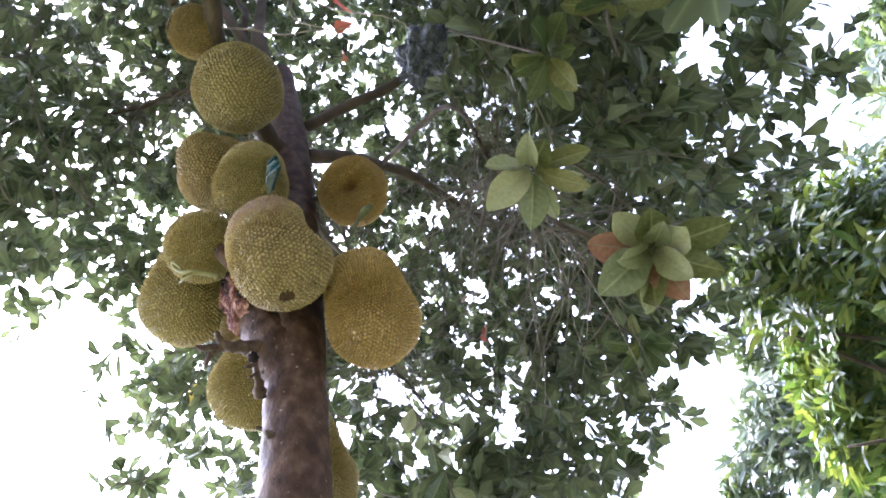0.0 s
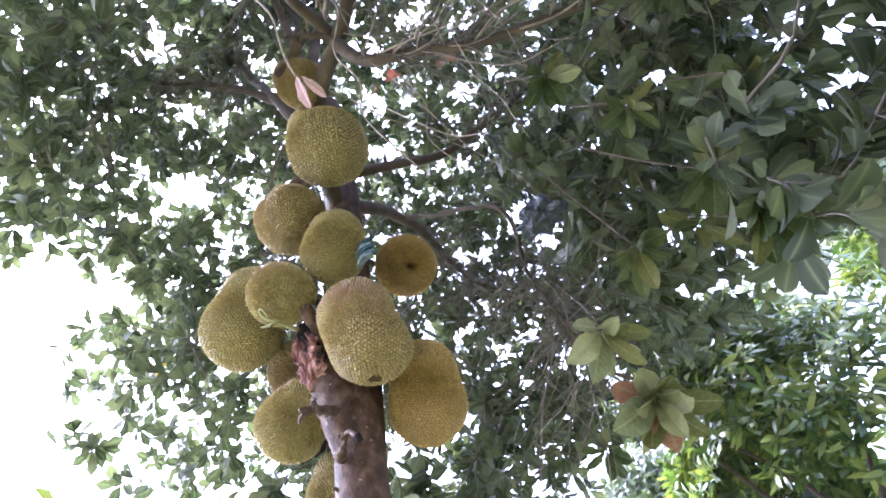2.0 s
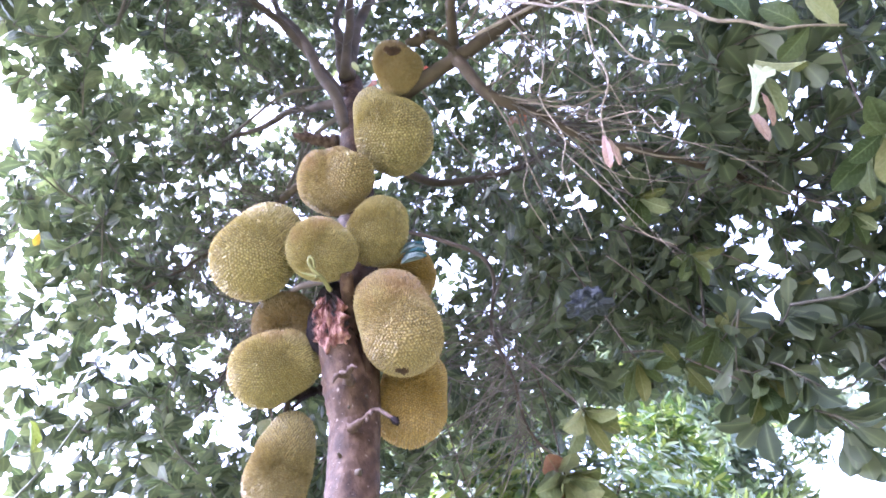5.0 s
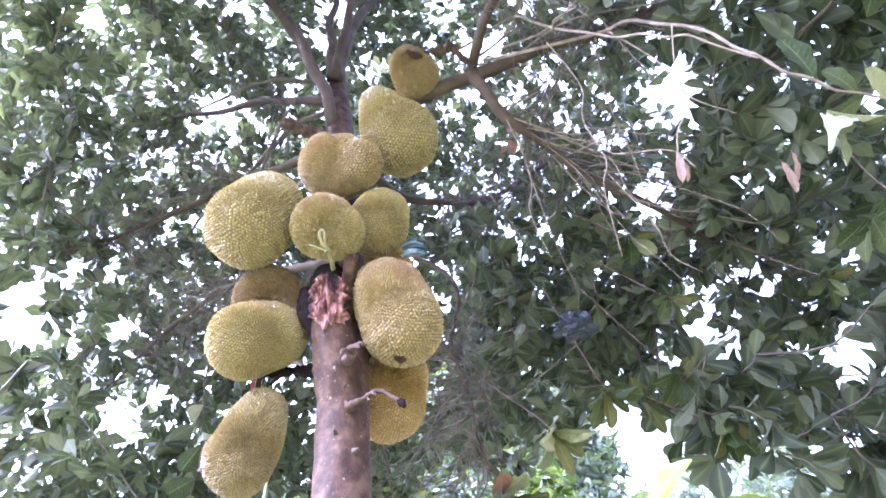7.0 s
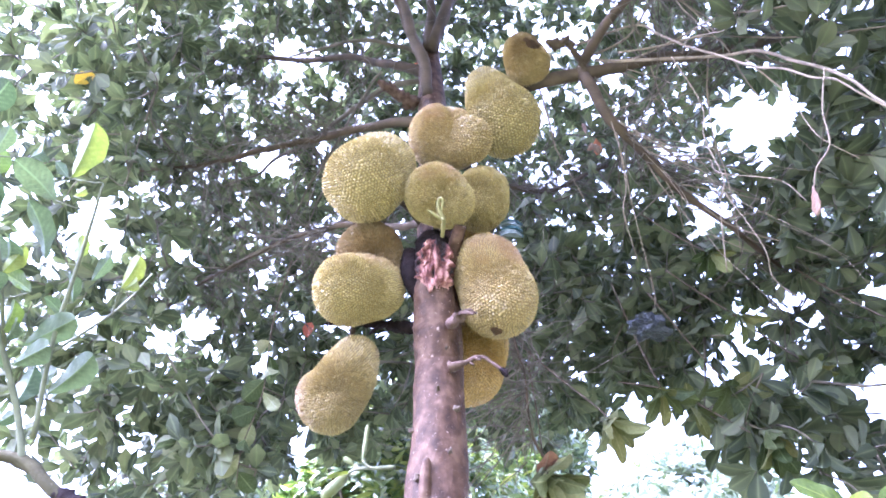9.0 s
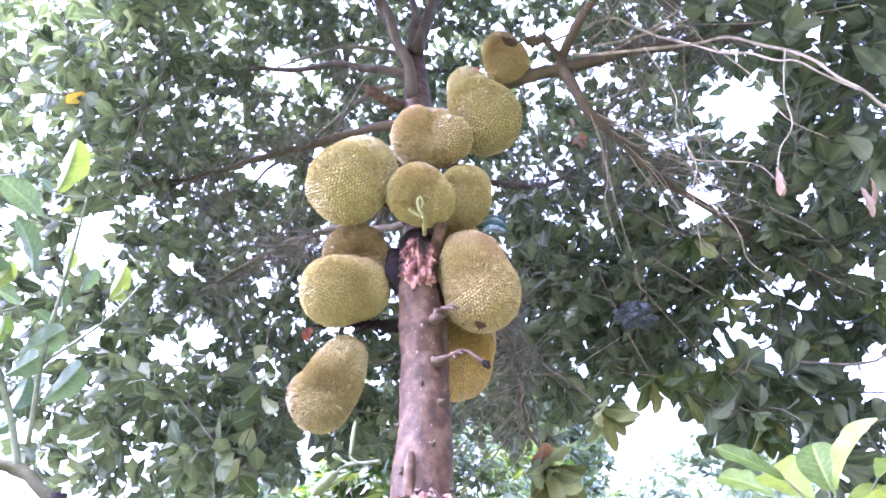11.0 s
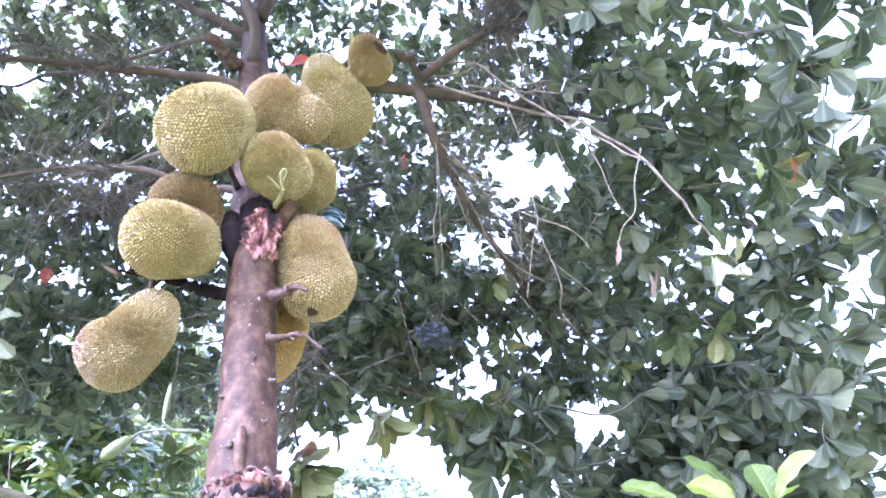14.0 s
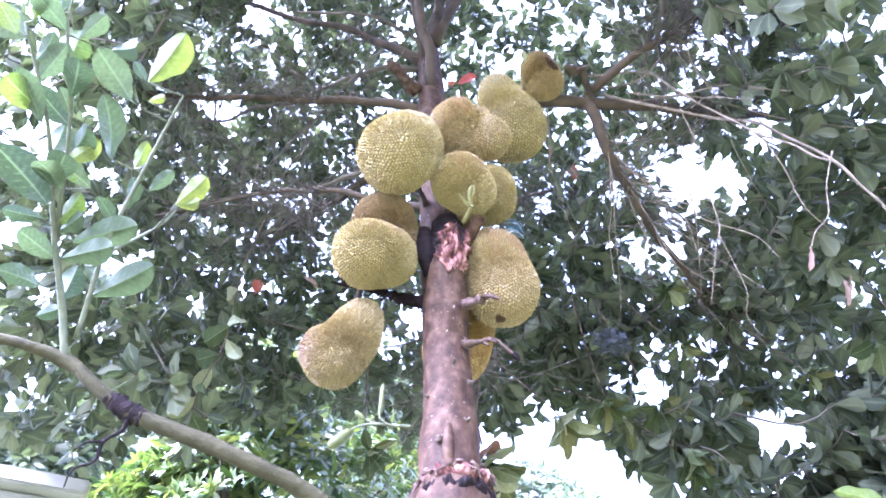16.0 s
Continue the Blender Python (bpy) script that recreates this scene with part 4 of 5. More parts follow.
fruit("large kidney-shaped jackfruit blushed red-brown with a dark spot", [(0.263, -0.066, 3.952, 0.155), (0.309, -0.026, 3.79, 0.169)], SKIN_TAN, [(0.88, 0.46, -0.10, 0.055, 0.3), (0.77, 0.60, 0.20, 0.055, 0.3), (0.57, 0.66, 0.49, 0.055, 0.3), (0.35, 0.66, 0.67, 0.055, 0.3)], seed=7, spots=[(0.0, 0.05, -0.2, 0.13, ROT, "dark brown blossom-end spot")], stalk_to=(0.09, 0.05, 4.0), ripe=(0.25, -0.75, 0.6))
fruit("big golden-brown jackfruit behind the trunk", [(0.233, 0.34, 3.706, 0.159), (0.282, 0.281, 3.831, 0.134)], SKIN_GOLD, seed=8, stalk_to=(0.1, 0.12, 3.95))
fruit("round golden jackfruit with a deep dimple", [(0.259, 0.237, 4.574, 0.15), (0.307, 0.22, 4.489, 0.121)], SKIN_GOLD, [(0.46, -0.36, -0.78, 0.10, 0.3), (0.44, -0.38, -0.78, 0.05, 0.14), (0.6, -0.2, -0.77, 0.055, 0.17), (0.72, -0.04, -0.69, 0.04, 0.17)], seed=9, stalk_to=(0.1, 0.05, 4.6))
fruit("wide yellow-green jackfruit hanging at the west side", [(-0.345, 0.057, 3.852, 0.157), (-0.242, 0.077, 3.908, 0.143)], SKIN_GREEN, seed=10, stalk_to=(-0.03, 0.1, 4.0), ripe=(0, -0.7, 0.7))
fruit("brown shaded jackfruit tucked above the wide one", [(-0.267, 0.029, 4.106, 0.149), (-0.195, 0.055, 4.014, 0.109)], SKIN_SHADED_BROWN, seed=11, stalk_to=(-0.02, 0.08, 4.2))
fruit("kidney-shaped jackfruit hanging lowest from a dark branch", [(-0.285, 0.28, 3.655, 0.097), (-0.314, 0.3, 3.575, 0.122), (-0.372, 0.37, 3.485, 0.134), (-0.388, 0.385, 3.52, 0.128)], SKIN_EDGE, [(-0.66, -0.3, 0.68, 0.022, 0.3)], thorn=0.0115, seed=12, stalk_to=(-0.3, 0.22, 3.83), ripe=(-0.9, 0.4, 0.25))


def young_fruit(place, tip, size, stem, label):
    """A small elongated young fruit on a thin green stem."""
    a, b = np.array(place, float), np.array(tip, float)
    body = smooth_line([(*a, size * 0.3), (*(a * 0.8 + b * 0.2), size * 0.8), (*(a * 0.5 + b * 0.5), size), (*(a * 0.15 + b * 0.85), size * 0.85), (*b, size * 0.2)], 4)
    thing = empty("young_jackfruit", a, label, "young fruit")
    body[:, :3] -= a
    st = np.array(stem, float)
    st[:, :3] -= a
    piece("body", mesh_from("young_body", *tube(body, 10, 0.03, 1), STEM, True), thing)
    piece("stalk", mesh_from("young_stalk", *tube(smooth_line(st, 5), 6, 0.05, 2), SHOOT, True), thing, "thin green stalk")
    return thing


young_fruit((-0.278, 0.39, 3.129), (-0.367, 0.412, 3.037), 0.024, [(-0.12, 0.19, 3.03, 0.009), (-0.184, 0.217, 3.04, 0.007), (-0.235, 0.27, 3.075, 0.006), (-0.265, 0.35, 3.12, 0.005), (-0.278, 0.39, 3.129, 0.005)], "small green elongated young jackfruit on a thin stem")
young_fruit((-0.234, 0.228, 3.075), (-0.222, 0.206, 3.235), 0.009, [(-0.184, 0.217, 3.04, 0.006), (-0.21, 0.225, 3.05, 0.005), (-0.234, 0.228, 3.075, 0.005)], "slender upright green bud beside the young fruit")
young_fruit((-0.262, 0.30, 3.115), (-0.30, 0.31, 3.15), 0.011, [(-0.235, 0.27, 3.075, 0.005), (-0.25, 0.29, 3.1, 0.004), (-0.262, 0.30, 3.115, 0.004)], "short green bud on the stem of the young fruit")
young_fruit((0.40, 0.215, 4.09), (0.428, 0.255, 4.175), 0.015, [(0.33, 0.2, 3.95, 0.008), (0.35, 0.2, 4.02, 0.007), (0.40, 0.215, 4.09, 0.008)], "pale green flower spike between two large fruits")
young_fruit((0.43, 0.20, 4.02), (0.475, 0.21, 4.035), 0.011, [(0.34, 0.19, 3.95, 0.007), (0.39, 0.2, 4.0, 0.006), (0.43, 0.2, 4.02, 0.006)], "short green flower bud beside the spike")
# the curled green stem in front of the round fruit
curl = new("curled_stem")
curl.location = (0.0, -0.31, 3.98)
tagged(curl, "pale green curled flower stem in front of the round fruit", "stem")
for pts in ([(0.03, 0.10, 0.0, 0.007), (0.02, 0.02, -0.01, 0.006), (0.0, -0.01, 0.0, 0.005), (-0.01, -0.035, 0.02, 0.0045), (-0.002, -0.05, 0.032, 0.004), (0.008, -0.04, 0.022, 0.004), (0.006, -0.015, 0.004, 0.0035)], [(0.02, 0.02, -0.01, 0.005), (-0.02, 0.0, -0.008, 0.004), (-0.045, -0.01, 0.0, 0.0025)], [(0.02, 0.02, -0.01, 0.005), (0.01, 0.0, -0.03, 0.0035), (0.013, -0.005, -0.045, 0.0025)]):
    piece("tendril", mesh_from("tendril", *tube(smooth_line(np.array(pts) * np.array([1.15, 1.15, 1.15, 1.5]), 6), 7, 0.05, 3), CURL, True), curl)
# strip of plastic
strip = new("plastic_strip")
strip.location = (0.385, -0.14, 4.205)
tagged(strip, "crumpled strip of blue and grey plastic stuck between fruits", "plastic")
for k in range(7):
    off = np.array([0.012 * (k % 2), 0.012 * math.sin(k), -0.05 + 0.017 * k])
    v = [off + np.array(q) for q in ((-0.05, 0.012, 0.006), (-0.015, -0.008, 0.012), (0.02, -0.014, 0.004), (0.055, 0.006, 0.01), (-0.05, 0.014, -0.006), (-0.015, -0.004, -0.004), (0.02, -0.01, -0.008), (0.055, 0.008, -0.004), (-0.05, 0.02, 0.0), (0.055, 0.016, 0.0))]
    piece("fold", mesh_from("fold", v, [(0, 1, 5, 4), (1, 2, 6, 5), (2, 3, 7, 6), (0, 8, 9, 3, 2, 1), (4, 5, 6, 7, 9, 8)], PLASTIC if k % 2 else PLASTIC_W), strip)


# dark plastic bag caught in the twigs
def crumpled_bag():
    d, f, _ = geodesic(12)
    v = []
    for q in d:
        k = 1 + 0.45 * noise.noise(Vector(q * 2.2)) + 0.3 * abs(noise.noise(Vector(q * 5)))
        v.append((q[0] * 0.085 * k, q[1] * 0.06 * k, q[2] * 0.055 * k - 0.04 * max(0, q[0]) ** 2))
    bag = new("plastic_bag", quad_mesh("plastic_bag", v, f, BAG, False))
    bag.location = (1.11, 0.15, 3.925)
    tagged(bag, "crumpled dark blue-black plastic bag caught in the twigs", "plastic bag")


crumpled_bag()


# ---- leaves near enough to be seen singly ----
def big_leaf_mesh(mat, seed, wavy=0.02, kind="obovate"):
    """One leaf of length 1 along +y with a raised pale midrib and side veins."""
    rows, cols = 40, 10
    r = np.random.default_rng(seed)
    curl, fold = r.uniform(0.1, 0.45), r.uniform(0.1, 0.55)
    v, f, vein = [], [], []
    for i in range(rows + 1):
        t = i / rows
        w = 0.29 * math.sin(math.pi * min(1, t * 0.985 + 0.01) ** 1.2) ** 0.6 * (0.6 + 0.5 * t)
        for k in range(-cols, cols + 1):
            a = k / cols
            phase = (t - 0.45 * abs(a) * w / 0.3 * 0.55) * 9.0
            line = abs((phase % 1.0) - 0.5) * 2
            side = max(0.0, 1 - (1 - line) * 6)
            vv = 1.0 if k == 0 else 0.75 * side * (0.25 + 0.75 * (1 - abs(a)))
            z = -curl * (t - 0.25) ** 2 + fold * abs(a) * w + wavy * math.sin(t * 17 + seed + (2 if a > 0 else 0)) * abs(a) ** 2 + 0.006 * (1 - side) * abs(a)
            v.append((a * w, t, z - (0.01 if k == 0 else 0)))
            vein.append(vv)
    n = 2 * cols + 1
    for i in range(rows):
        for k in range(n - 1):
            q = i * n + k
            f.append((q, q + 1, q + n + 1, q + n))
    me = mesh_from("leaf", v, f, mat, True)
    at = me.attributes.new("vein", "FLOAT", "POINT")
    at.data.foreach_set("value", vein)
    return me


KINDS = {"big": LEAF_BIG, "young": LEAF_YOUNG, "pale": LEAF_PALE, "olive": LEAF_OLIVE, "aged": LEAF_AGED, "shoot": LEAF_SHOOT, "sapling": LEAF_SAPLING, "dry": LEAF_DRY, "pink": LEAF_PINK, "yellow": LEAF_YELLOW}
LEAVES = {k: [big_leaf_mesh(m, 10 * i + j) for j in range(4)] for i, (k, m) in enumerate(KINDS.items())}


def put_leaf(parent, base, tip, facing, kind, label="", wide=1.0):
    """A leaf from its base to its tip, its upper face towards facing."""
    b, t = Vector(base), Vector(tip)
    y = t - b
    ln = y.length
    y.normalize()
    z = Vector(facing) - Vector(facing).dot(y) * y
    z.normalize()
    x = y.cross(z)
    ob = new("leaf", LEAVES[kind][rng.integers(0, 4)])
    ob.parent = parent
    m = Matrix((x, y, z)).transposed().to_4x4()
    ob.matrix_local = Matrix.Translation(b - (parent.location if parent else Vector())) @ m @ Matrix.Diagonal((ln * wide, ln, ln, 1))
    if label:
        tagged(ob, label)
    return ob


def spray(stem_lines, rosettes, mat=BARK_DARK, alternate=(), label="leafy twig", name="leafy_twig", thin=0.6):
    """A twig with whorls (place, direction, count, length, kinds, spread) and leaves set alternately along stems."""
    parts = [tube(smooth_line(np.array(p) * np.array([1, 1, 1, thin]), 6), 7, 0.06, i) for i, p in enumerate(stem_lines)]
    twig = piece(name, mesh_from(name, *joined(parts), mat, True), tree, label)
    for place, way, count, size, kinds, spread in rosettes:
        d = Vector(way).normalized()
        u = d.orthogonal().normalized()
        w = d.cross(u)
        for k in range(count):
            a = k * 2.4 + rng.uniform(-0.25, 0.25)
            out = u * math.cos(a) + w * math.sin(a)
            lean = spread * rng.uniform(0.45, 1.3)
            y = d * math.cos(lean) + out * math.sin(lean)
            y = (y + Vector((0, 0, -rng.uniform(0.1, 0.7)))).normalized()
            ln = rng.uniform(*size)
            b = Vector(place) - d * 0.012 * k * 0.5 + out * 0.008
            put_leaf(twig, b, b + y * ln, d * math.sin(lean) - out * math.cos(lean) + Vector(rng.normal(size=3)) * 0.3, kinds[k % len(kinds)], wide=rng.uniform(0.55, 1.0))
    for p, first, step, size, kinds in alternate:
        q = smooth_line(p, 8)[:, :3]
        ln = np.r_[0, np.cumsum(np.linalg.norm(np.diff(q, axis=0), axis=1))]
        s, k = first, 0
        while s <= ln[-1]:
            c = np.array([np.interp(s, ln, q[:, i]) for i in range(3)])
            e = np.array([np.interp(min(s + 0.02, ln[-1] + 0.001), ln, q[:, i]) for i in range(3)])
            d = Vector(q[-1] - q[max(0, len(q) - 6)]).normalized() if s > ln[-1] - 0.03 else Vector(e - c).normalized()
            u = d.orthogonal().normalized()
            w = d.cross(u)
            a = k * 2.5 + rng.uniform(-0.3, 0.3)
            out = u * math.cos(a) + w * math.sin(a)
            y = (d * 0.75 + out * 0.8 + Vector((0, 0, rng.uniform(-0.1, 0.15)))).normalized()
            size_k = rng.uniform(*size)
            put_leaf(twig, c, Vector(c) + y * size_k, Vector((rng.uniform(-0.5, 0.5), 0.7 + rng.uniform(-0.4, 0.4), 0.8)), kinds[k % len(kinds)], wide=rng.uniform(1.0, 1.35))
            s += step * rng.uniform(0.8, 1.2)
            k += 1
    return twig


# whorls on the north-east side
spray([[(0.70, 0.85, 4.5, 0.009), (0.85, 0.72, 4.1, 0.008), (0.95, 0.6, 3.8, 0.007), (0.98, 0.56, 3.68, 0.007)]], [((0.98, 0.56, 3.67), (0.35, -0.35, -0.75), 10, (0.17, 0.23), ["pale", "olive", "pale"], 1.0)])
spray([[(0.8, 1.0, 4.5, 0.009), (0.84, 1.12, 4.2, 0.008), (0.84, 1.16, 3.95, 0.007), (0.84, 1.14, 3.77, 0.007)]], [((0.84, 1.14, 3.76), (0.3, -0.45, -0.7), 14, (0.21, 0.28), ["pale", "pale", "olive", "pale", "olive", "pale", "aged"], 0.85)])
spray([[(1.3, 0.9, 4.3, 0.009), (1.45, 0.65, 4.0, 0.008), (1.65, 0.48, 3.6, 0.007)]], [((1.71, 0.43, 3.53), (0.1, -0.1, -1), 9, (0.16, 0.22), ["big", "big", "big", "olive"], 0.9), ((1.5, 0.6, 3.85), (0.5, -0.4, -0.6), 6, (0.14, 0.2), ["big", "olive"], 1.3)])
spray([[(1.1, 0.3, 4.45, 0.008), (1.2, 0.42, 4.1, 0.007), (1.27, 0.48, 3.85, 0.006)]], [((1.27, 0.48, 3.82), (-0.1, -0.4, -0.9), 8, (0.15, 0.2), ["big", "olive", "big", "big"], 1.0)])
spray([[(1.3, 0.3, 4.4, 0.008), (1.5, 0.4, 4.1, 0.007), (1.65, 0.46, 3.9, 0.006)]], [((1.66, 0.46, 3.88), (-0.3, -0.4, -0.8), 8, (0.15, 0.2), ["big", "big", "olive"], 1.0)])
spray([[(0.2, 1.3, 4.6, 0.008), (0.25, 1.5, 4.25, 0.007), (0.3, 1.55, 4.05, 0.006)]], [((0.3, 1.56, 4.03), (0.1, -0.5, -0.8), 8, (0.13, 0.17), ["big", "big", "olive"], 1.2)])
for q in ((1.95, 0.2, 3.8), (1.6, 0.1, 4.0), (1.95, 0.8, 4.1), (2.1, -0.2, 3.7), (1.45, -0.1, 4.25)):
    spray([[(q[0] - 0.2, q[1] + 0.1, q[2] + 0.5, 0.008), (q[0] - 0.05, q[1] + 0.08, q[2] + 0.25, 0.007), (*q, 0.005)]], [(q, (0.1, -0.25, -0.9), 9, (0.10, 0.15), ["big", "big", "olive", "big", "pale"], 1.05)])
# drooping pale branch on the south-east side
branch = spray([[(0.850, -0.720, 5.100, 0.0145), (0.920, -0.800, 4.900, 0.0138), (1.276, -0.976, 4.639, 0.0131), (1.310, -1.100, 4.383, 0.0124), (1.345, -1.146, 4.157, 0.0117), (1.373, -1.183, 3.983, 0.011), (1.397, -1.201, 3.825, 0.0103), (1.422, -1.189, 3.690, 0.0097), (1.461, -1.186, 3.593, 0.009), (1.517, -1.157, 3.522, 0.0083), (1.581, -1.149, 3.487, 0.0076), (1.655, -1.121, 3.447, 0.0069), (1.723, -1.116, 3.432, 0.0062), (1.833, -1.096, 3.413, 0.0055)],
       [(0.66, -0.77, 5.14, 0.012), (0.73, -0.775, 5.13, 0.011), (0.958, -0.962, 4.997, 0.0105), (1.017, -0.995, 4.778, 0.0099), (1.055, -1.035, 4.510, 0.0094), (1.115, -1.080, 4.286, 0.0088), (1.162, -1.115, 4.091, 0.0083), (1.199, -1.167, 3.946, 0.0077), (1.239, -1.189, 3.820, 0.0072), (1.268, -1.220, 3.735, 0.0066), (1.326, -1.209, 3.666, 0.0061), (1.384, -1.196, 3.630, 0.0055), (1.456, -1.183, 3.583, 0.005)],
       [(1.06, -0.99, 4.55, 0.006), (1.0, -1.1, 4.4, 0.005), (1.02, -1.2, 4.2, 0.004), (0.96, -1.25, 4.05, 0.003)],
       [(1.15, -1.12, 4.15, 0.006), (1.3, -1.05, 4.0, 0.005), (1.36, -0.98, 3.8, 0.004), (1.5, -0.95, 3.7, 0.003)],
       [(1.2, -1.26, 3.72, 0.005), (1.185, -1.15, 3.6, 0.0045), (1.2, -1.07, 3.5, 0.0045), (1.16, -1.0, 3.45, 0.004), (1.15, -0.95, 3.40, 0.0035)],
       [(0.9, -0.83, 4.93, 0.009), (1.08, -0.95, 4.8, 0.008), (1.2, -1.16, 4.62, 0.007), (1.36, -1.3, 4.4, 0.006), (1.5, -1.5, 4.2, 0.004)],
       [(1.04, -0.95, 4.6, 0.006), (1.12, -0.85, 4.3, 0.005), (1.06, -0.8, 4.05, 0.005), (1.1, -0.72, 3.85, 0.0045), (1.06, -0.66, 3.72, 0.004), (1.1, -0.47, 3.55, 0.0035)],
       [(1.08, -0.7, 3.8, 0.004), (1.2, -0.6, 3.56, 0.0035), (1.26, -0.5, 3.5, 0.003), (1.35, -0.47, 3.42, 0.0025)],
       [(0.8, -0.7, 5.15, 0.011), (0.95, -0.9, 5.0, 0.010), (1.05, -1.15, 5.05, 0.009), (1.2, -1.35, 4.98, 0.007), (1.3, -1.6, 5.0, 0.005)],
       [(1.0, -0.75, 5.05, 0.008), (1.2, -1.0, 4.8, 0.007), (1.5, -1.15, 4.5, 0.006), (1.7, -1.35, 4.15, 0.004)],
       [(1.2, -0.35, 4.66, 0.007), (1.3, -0.55, 4.4, 0.006), (1.25, -0.6, 4.15, 0.005), (1.4, -0.7, 3.95, 0.004), (1.42, -0.72, 3.75, 0.003)],
       [(0.95, -0.5, 4.78, 0.006), (1.0, -0.3, 4.5, 0.005), (0.95, -0.25, 4.3, 0.0045), (1.02, -0.1, 4.1, 0.003)]],
      [((1.54, -1.1, 3.3), (0.15, 0.15, -1.0), 4, (0.16, 0.2), ["pale", "pale", "olive"], 0.5)], DEADWOOD, label="pale drooping branch with few leaves", name="drooping_branch", thin=0.62)
for base, tip, kind in (((1.597, -1.149, 3.476), (1.543, -1.244, 3.631), "big"), ((1.723, -1.114, 3.431), (1.644, -1.175, 3.514), "big"), ((1.736, -1.114, 3.421), (1.677, -1.014, 3.454), "big"), ((1.819, -1.092, 3.423), (1.742, -1.192, 3.444), "pale")):
    put_leaf(branch, base, tip, (0.1, -0.5, -0.8), kind, wide=1.0)
spray([[(1.9, -1.0, 4.2, 0.008), (1.8, -1.3, 3.8, 0.006), (1.7, -1.5, 3.55, 0.005)], [(1.7, -1.5, 3.55, 0.004), (1.46, -1.49, 3.45, 0.003)]], [((1.72, -1.5, 3.55), (-0.3, 0.2, -0.8), 6, (0.13, 0.18), ["big", "big", "olive"], 1.1)])
spray([[(2.2, -0.7, 4.1, 0.008), (2.0, -0.75, 3.6, 0.006), (1.9, -0.8, 3.3, 0.005)]], [((1.9, -0.8, 3.28), (-0.4, 0.1, -0.8), 7, (0.12, 0.16), ["big", "olive", "big"], 1.1), ((2.0, -0.6, 3.5), (-0.5, 0.3, -0.6), 6, (0.13, 0.17), ["big"], 1.2)])
# drooping spray on the north-west side
spray([[(-0.7, 0.75, 4.95, 0.008), (-0.75, 0.92, 4.55, 0.007), (-0.74, 1.07, 4.15, 0.006), (-0.8, 1.2, 3.88, 0.005), (-0.8, 1.3, 3.7, 0.004)]], [], alternate=[([(-0.75, 0.92, 4.55, 0.007), (-0.74, 1.07, 4.15, 0.006), (-0.8, 1.2, 3.88, 0.005), (-0.8, 1.3, 3.7, 0.004)], 0.12, 0.08, (0.13, 0.17), ["pale", "big", "pale", "big"])])
# single dry leaves caught in the crown
for base, tip, kind in (((0.50, 0.10, 6.68), (0.56, -0.06, 6.55), "dry"), ((0.45, 0.12, 6.62), (0.40, 0.0, 6.46), "dry"), ((0.03, 0.23, 7.22), (0.1, 0.15, 7.06), "dry"), ((-0.56, 1.42, 5.15), (-0.575, 1.38, 4.98), "dry"), ((1.08, -0.16, 5.33), (1.07, -0.12, 5.2), "dry"), ((1.15, -0.95, 3.41), (1.14, -0.90, 3.31), "pink"), ((1.16, -0.94, 3.40), (1.18, -0.88, 3.34), "pink"), ((1.66, -0.8, 3.62), (1.68, -0.75, 3.50), "pink"), ((1.72, -0.82, 3.66), (1.74, -0.74, 3.58), "pink"), ((1.70, -1.6, 3.53), (1.70, -1.54, 3.41), "dry"), ((1.46, -1.5, 3.47), (1.465, -1.48, 3.36), "young"), ((0.9, 1.45, 4.9), (0.95, 1.34, 4.71), "dry"), ((-0.26, 1.14, 4.96), (-0.24, 1.14, 4.89), "aged"), ((-0.34, 1.11, 4.93), (-0.26, 1.09, 4.87), "pink"), ((-1.95, -0.06, 5.48), (-1.97, -0.1, 5.29), "yellow"), ((1.246, 0.099, 6.157), (1.246, 0.099, 6.037), "pink"), ((1.035, -0.163, 5.241), (1.055, -0.163, 5.141), "aged"), ((1.035, -0.163, 5.241), (1.000, -0.163, 5.161), "aged"), ((0.303, -0.718, 5.018), (0.270, -0.765, 5.060), "pale")):
    lf_ob = put_leaf(None, base, tip, (rng.uniform(-0.4, 0.4), -0.6, -0.5), kind, wide=0.5 if kind == "pink" else 0.8)
    lf_ob.parent = tree
    tagged(lf_ob, {"dry": "dry orange leaf caught in the twigs", "pink": "withered pinkish leaf", "young": "single bright young leaf", "yellow": "single yellowed leaf", "aged": "withered brown flower bract", "pale": "pale green bract beside the small fruit"}[kind])

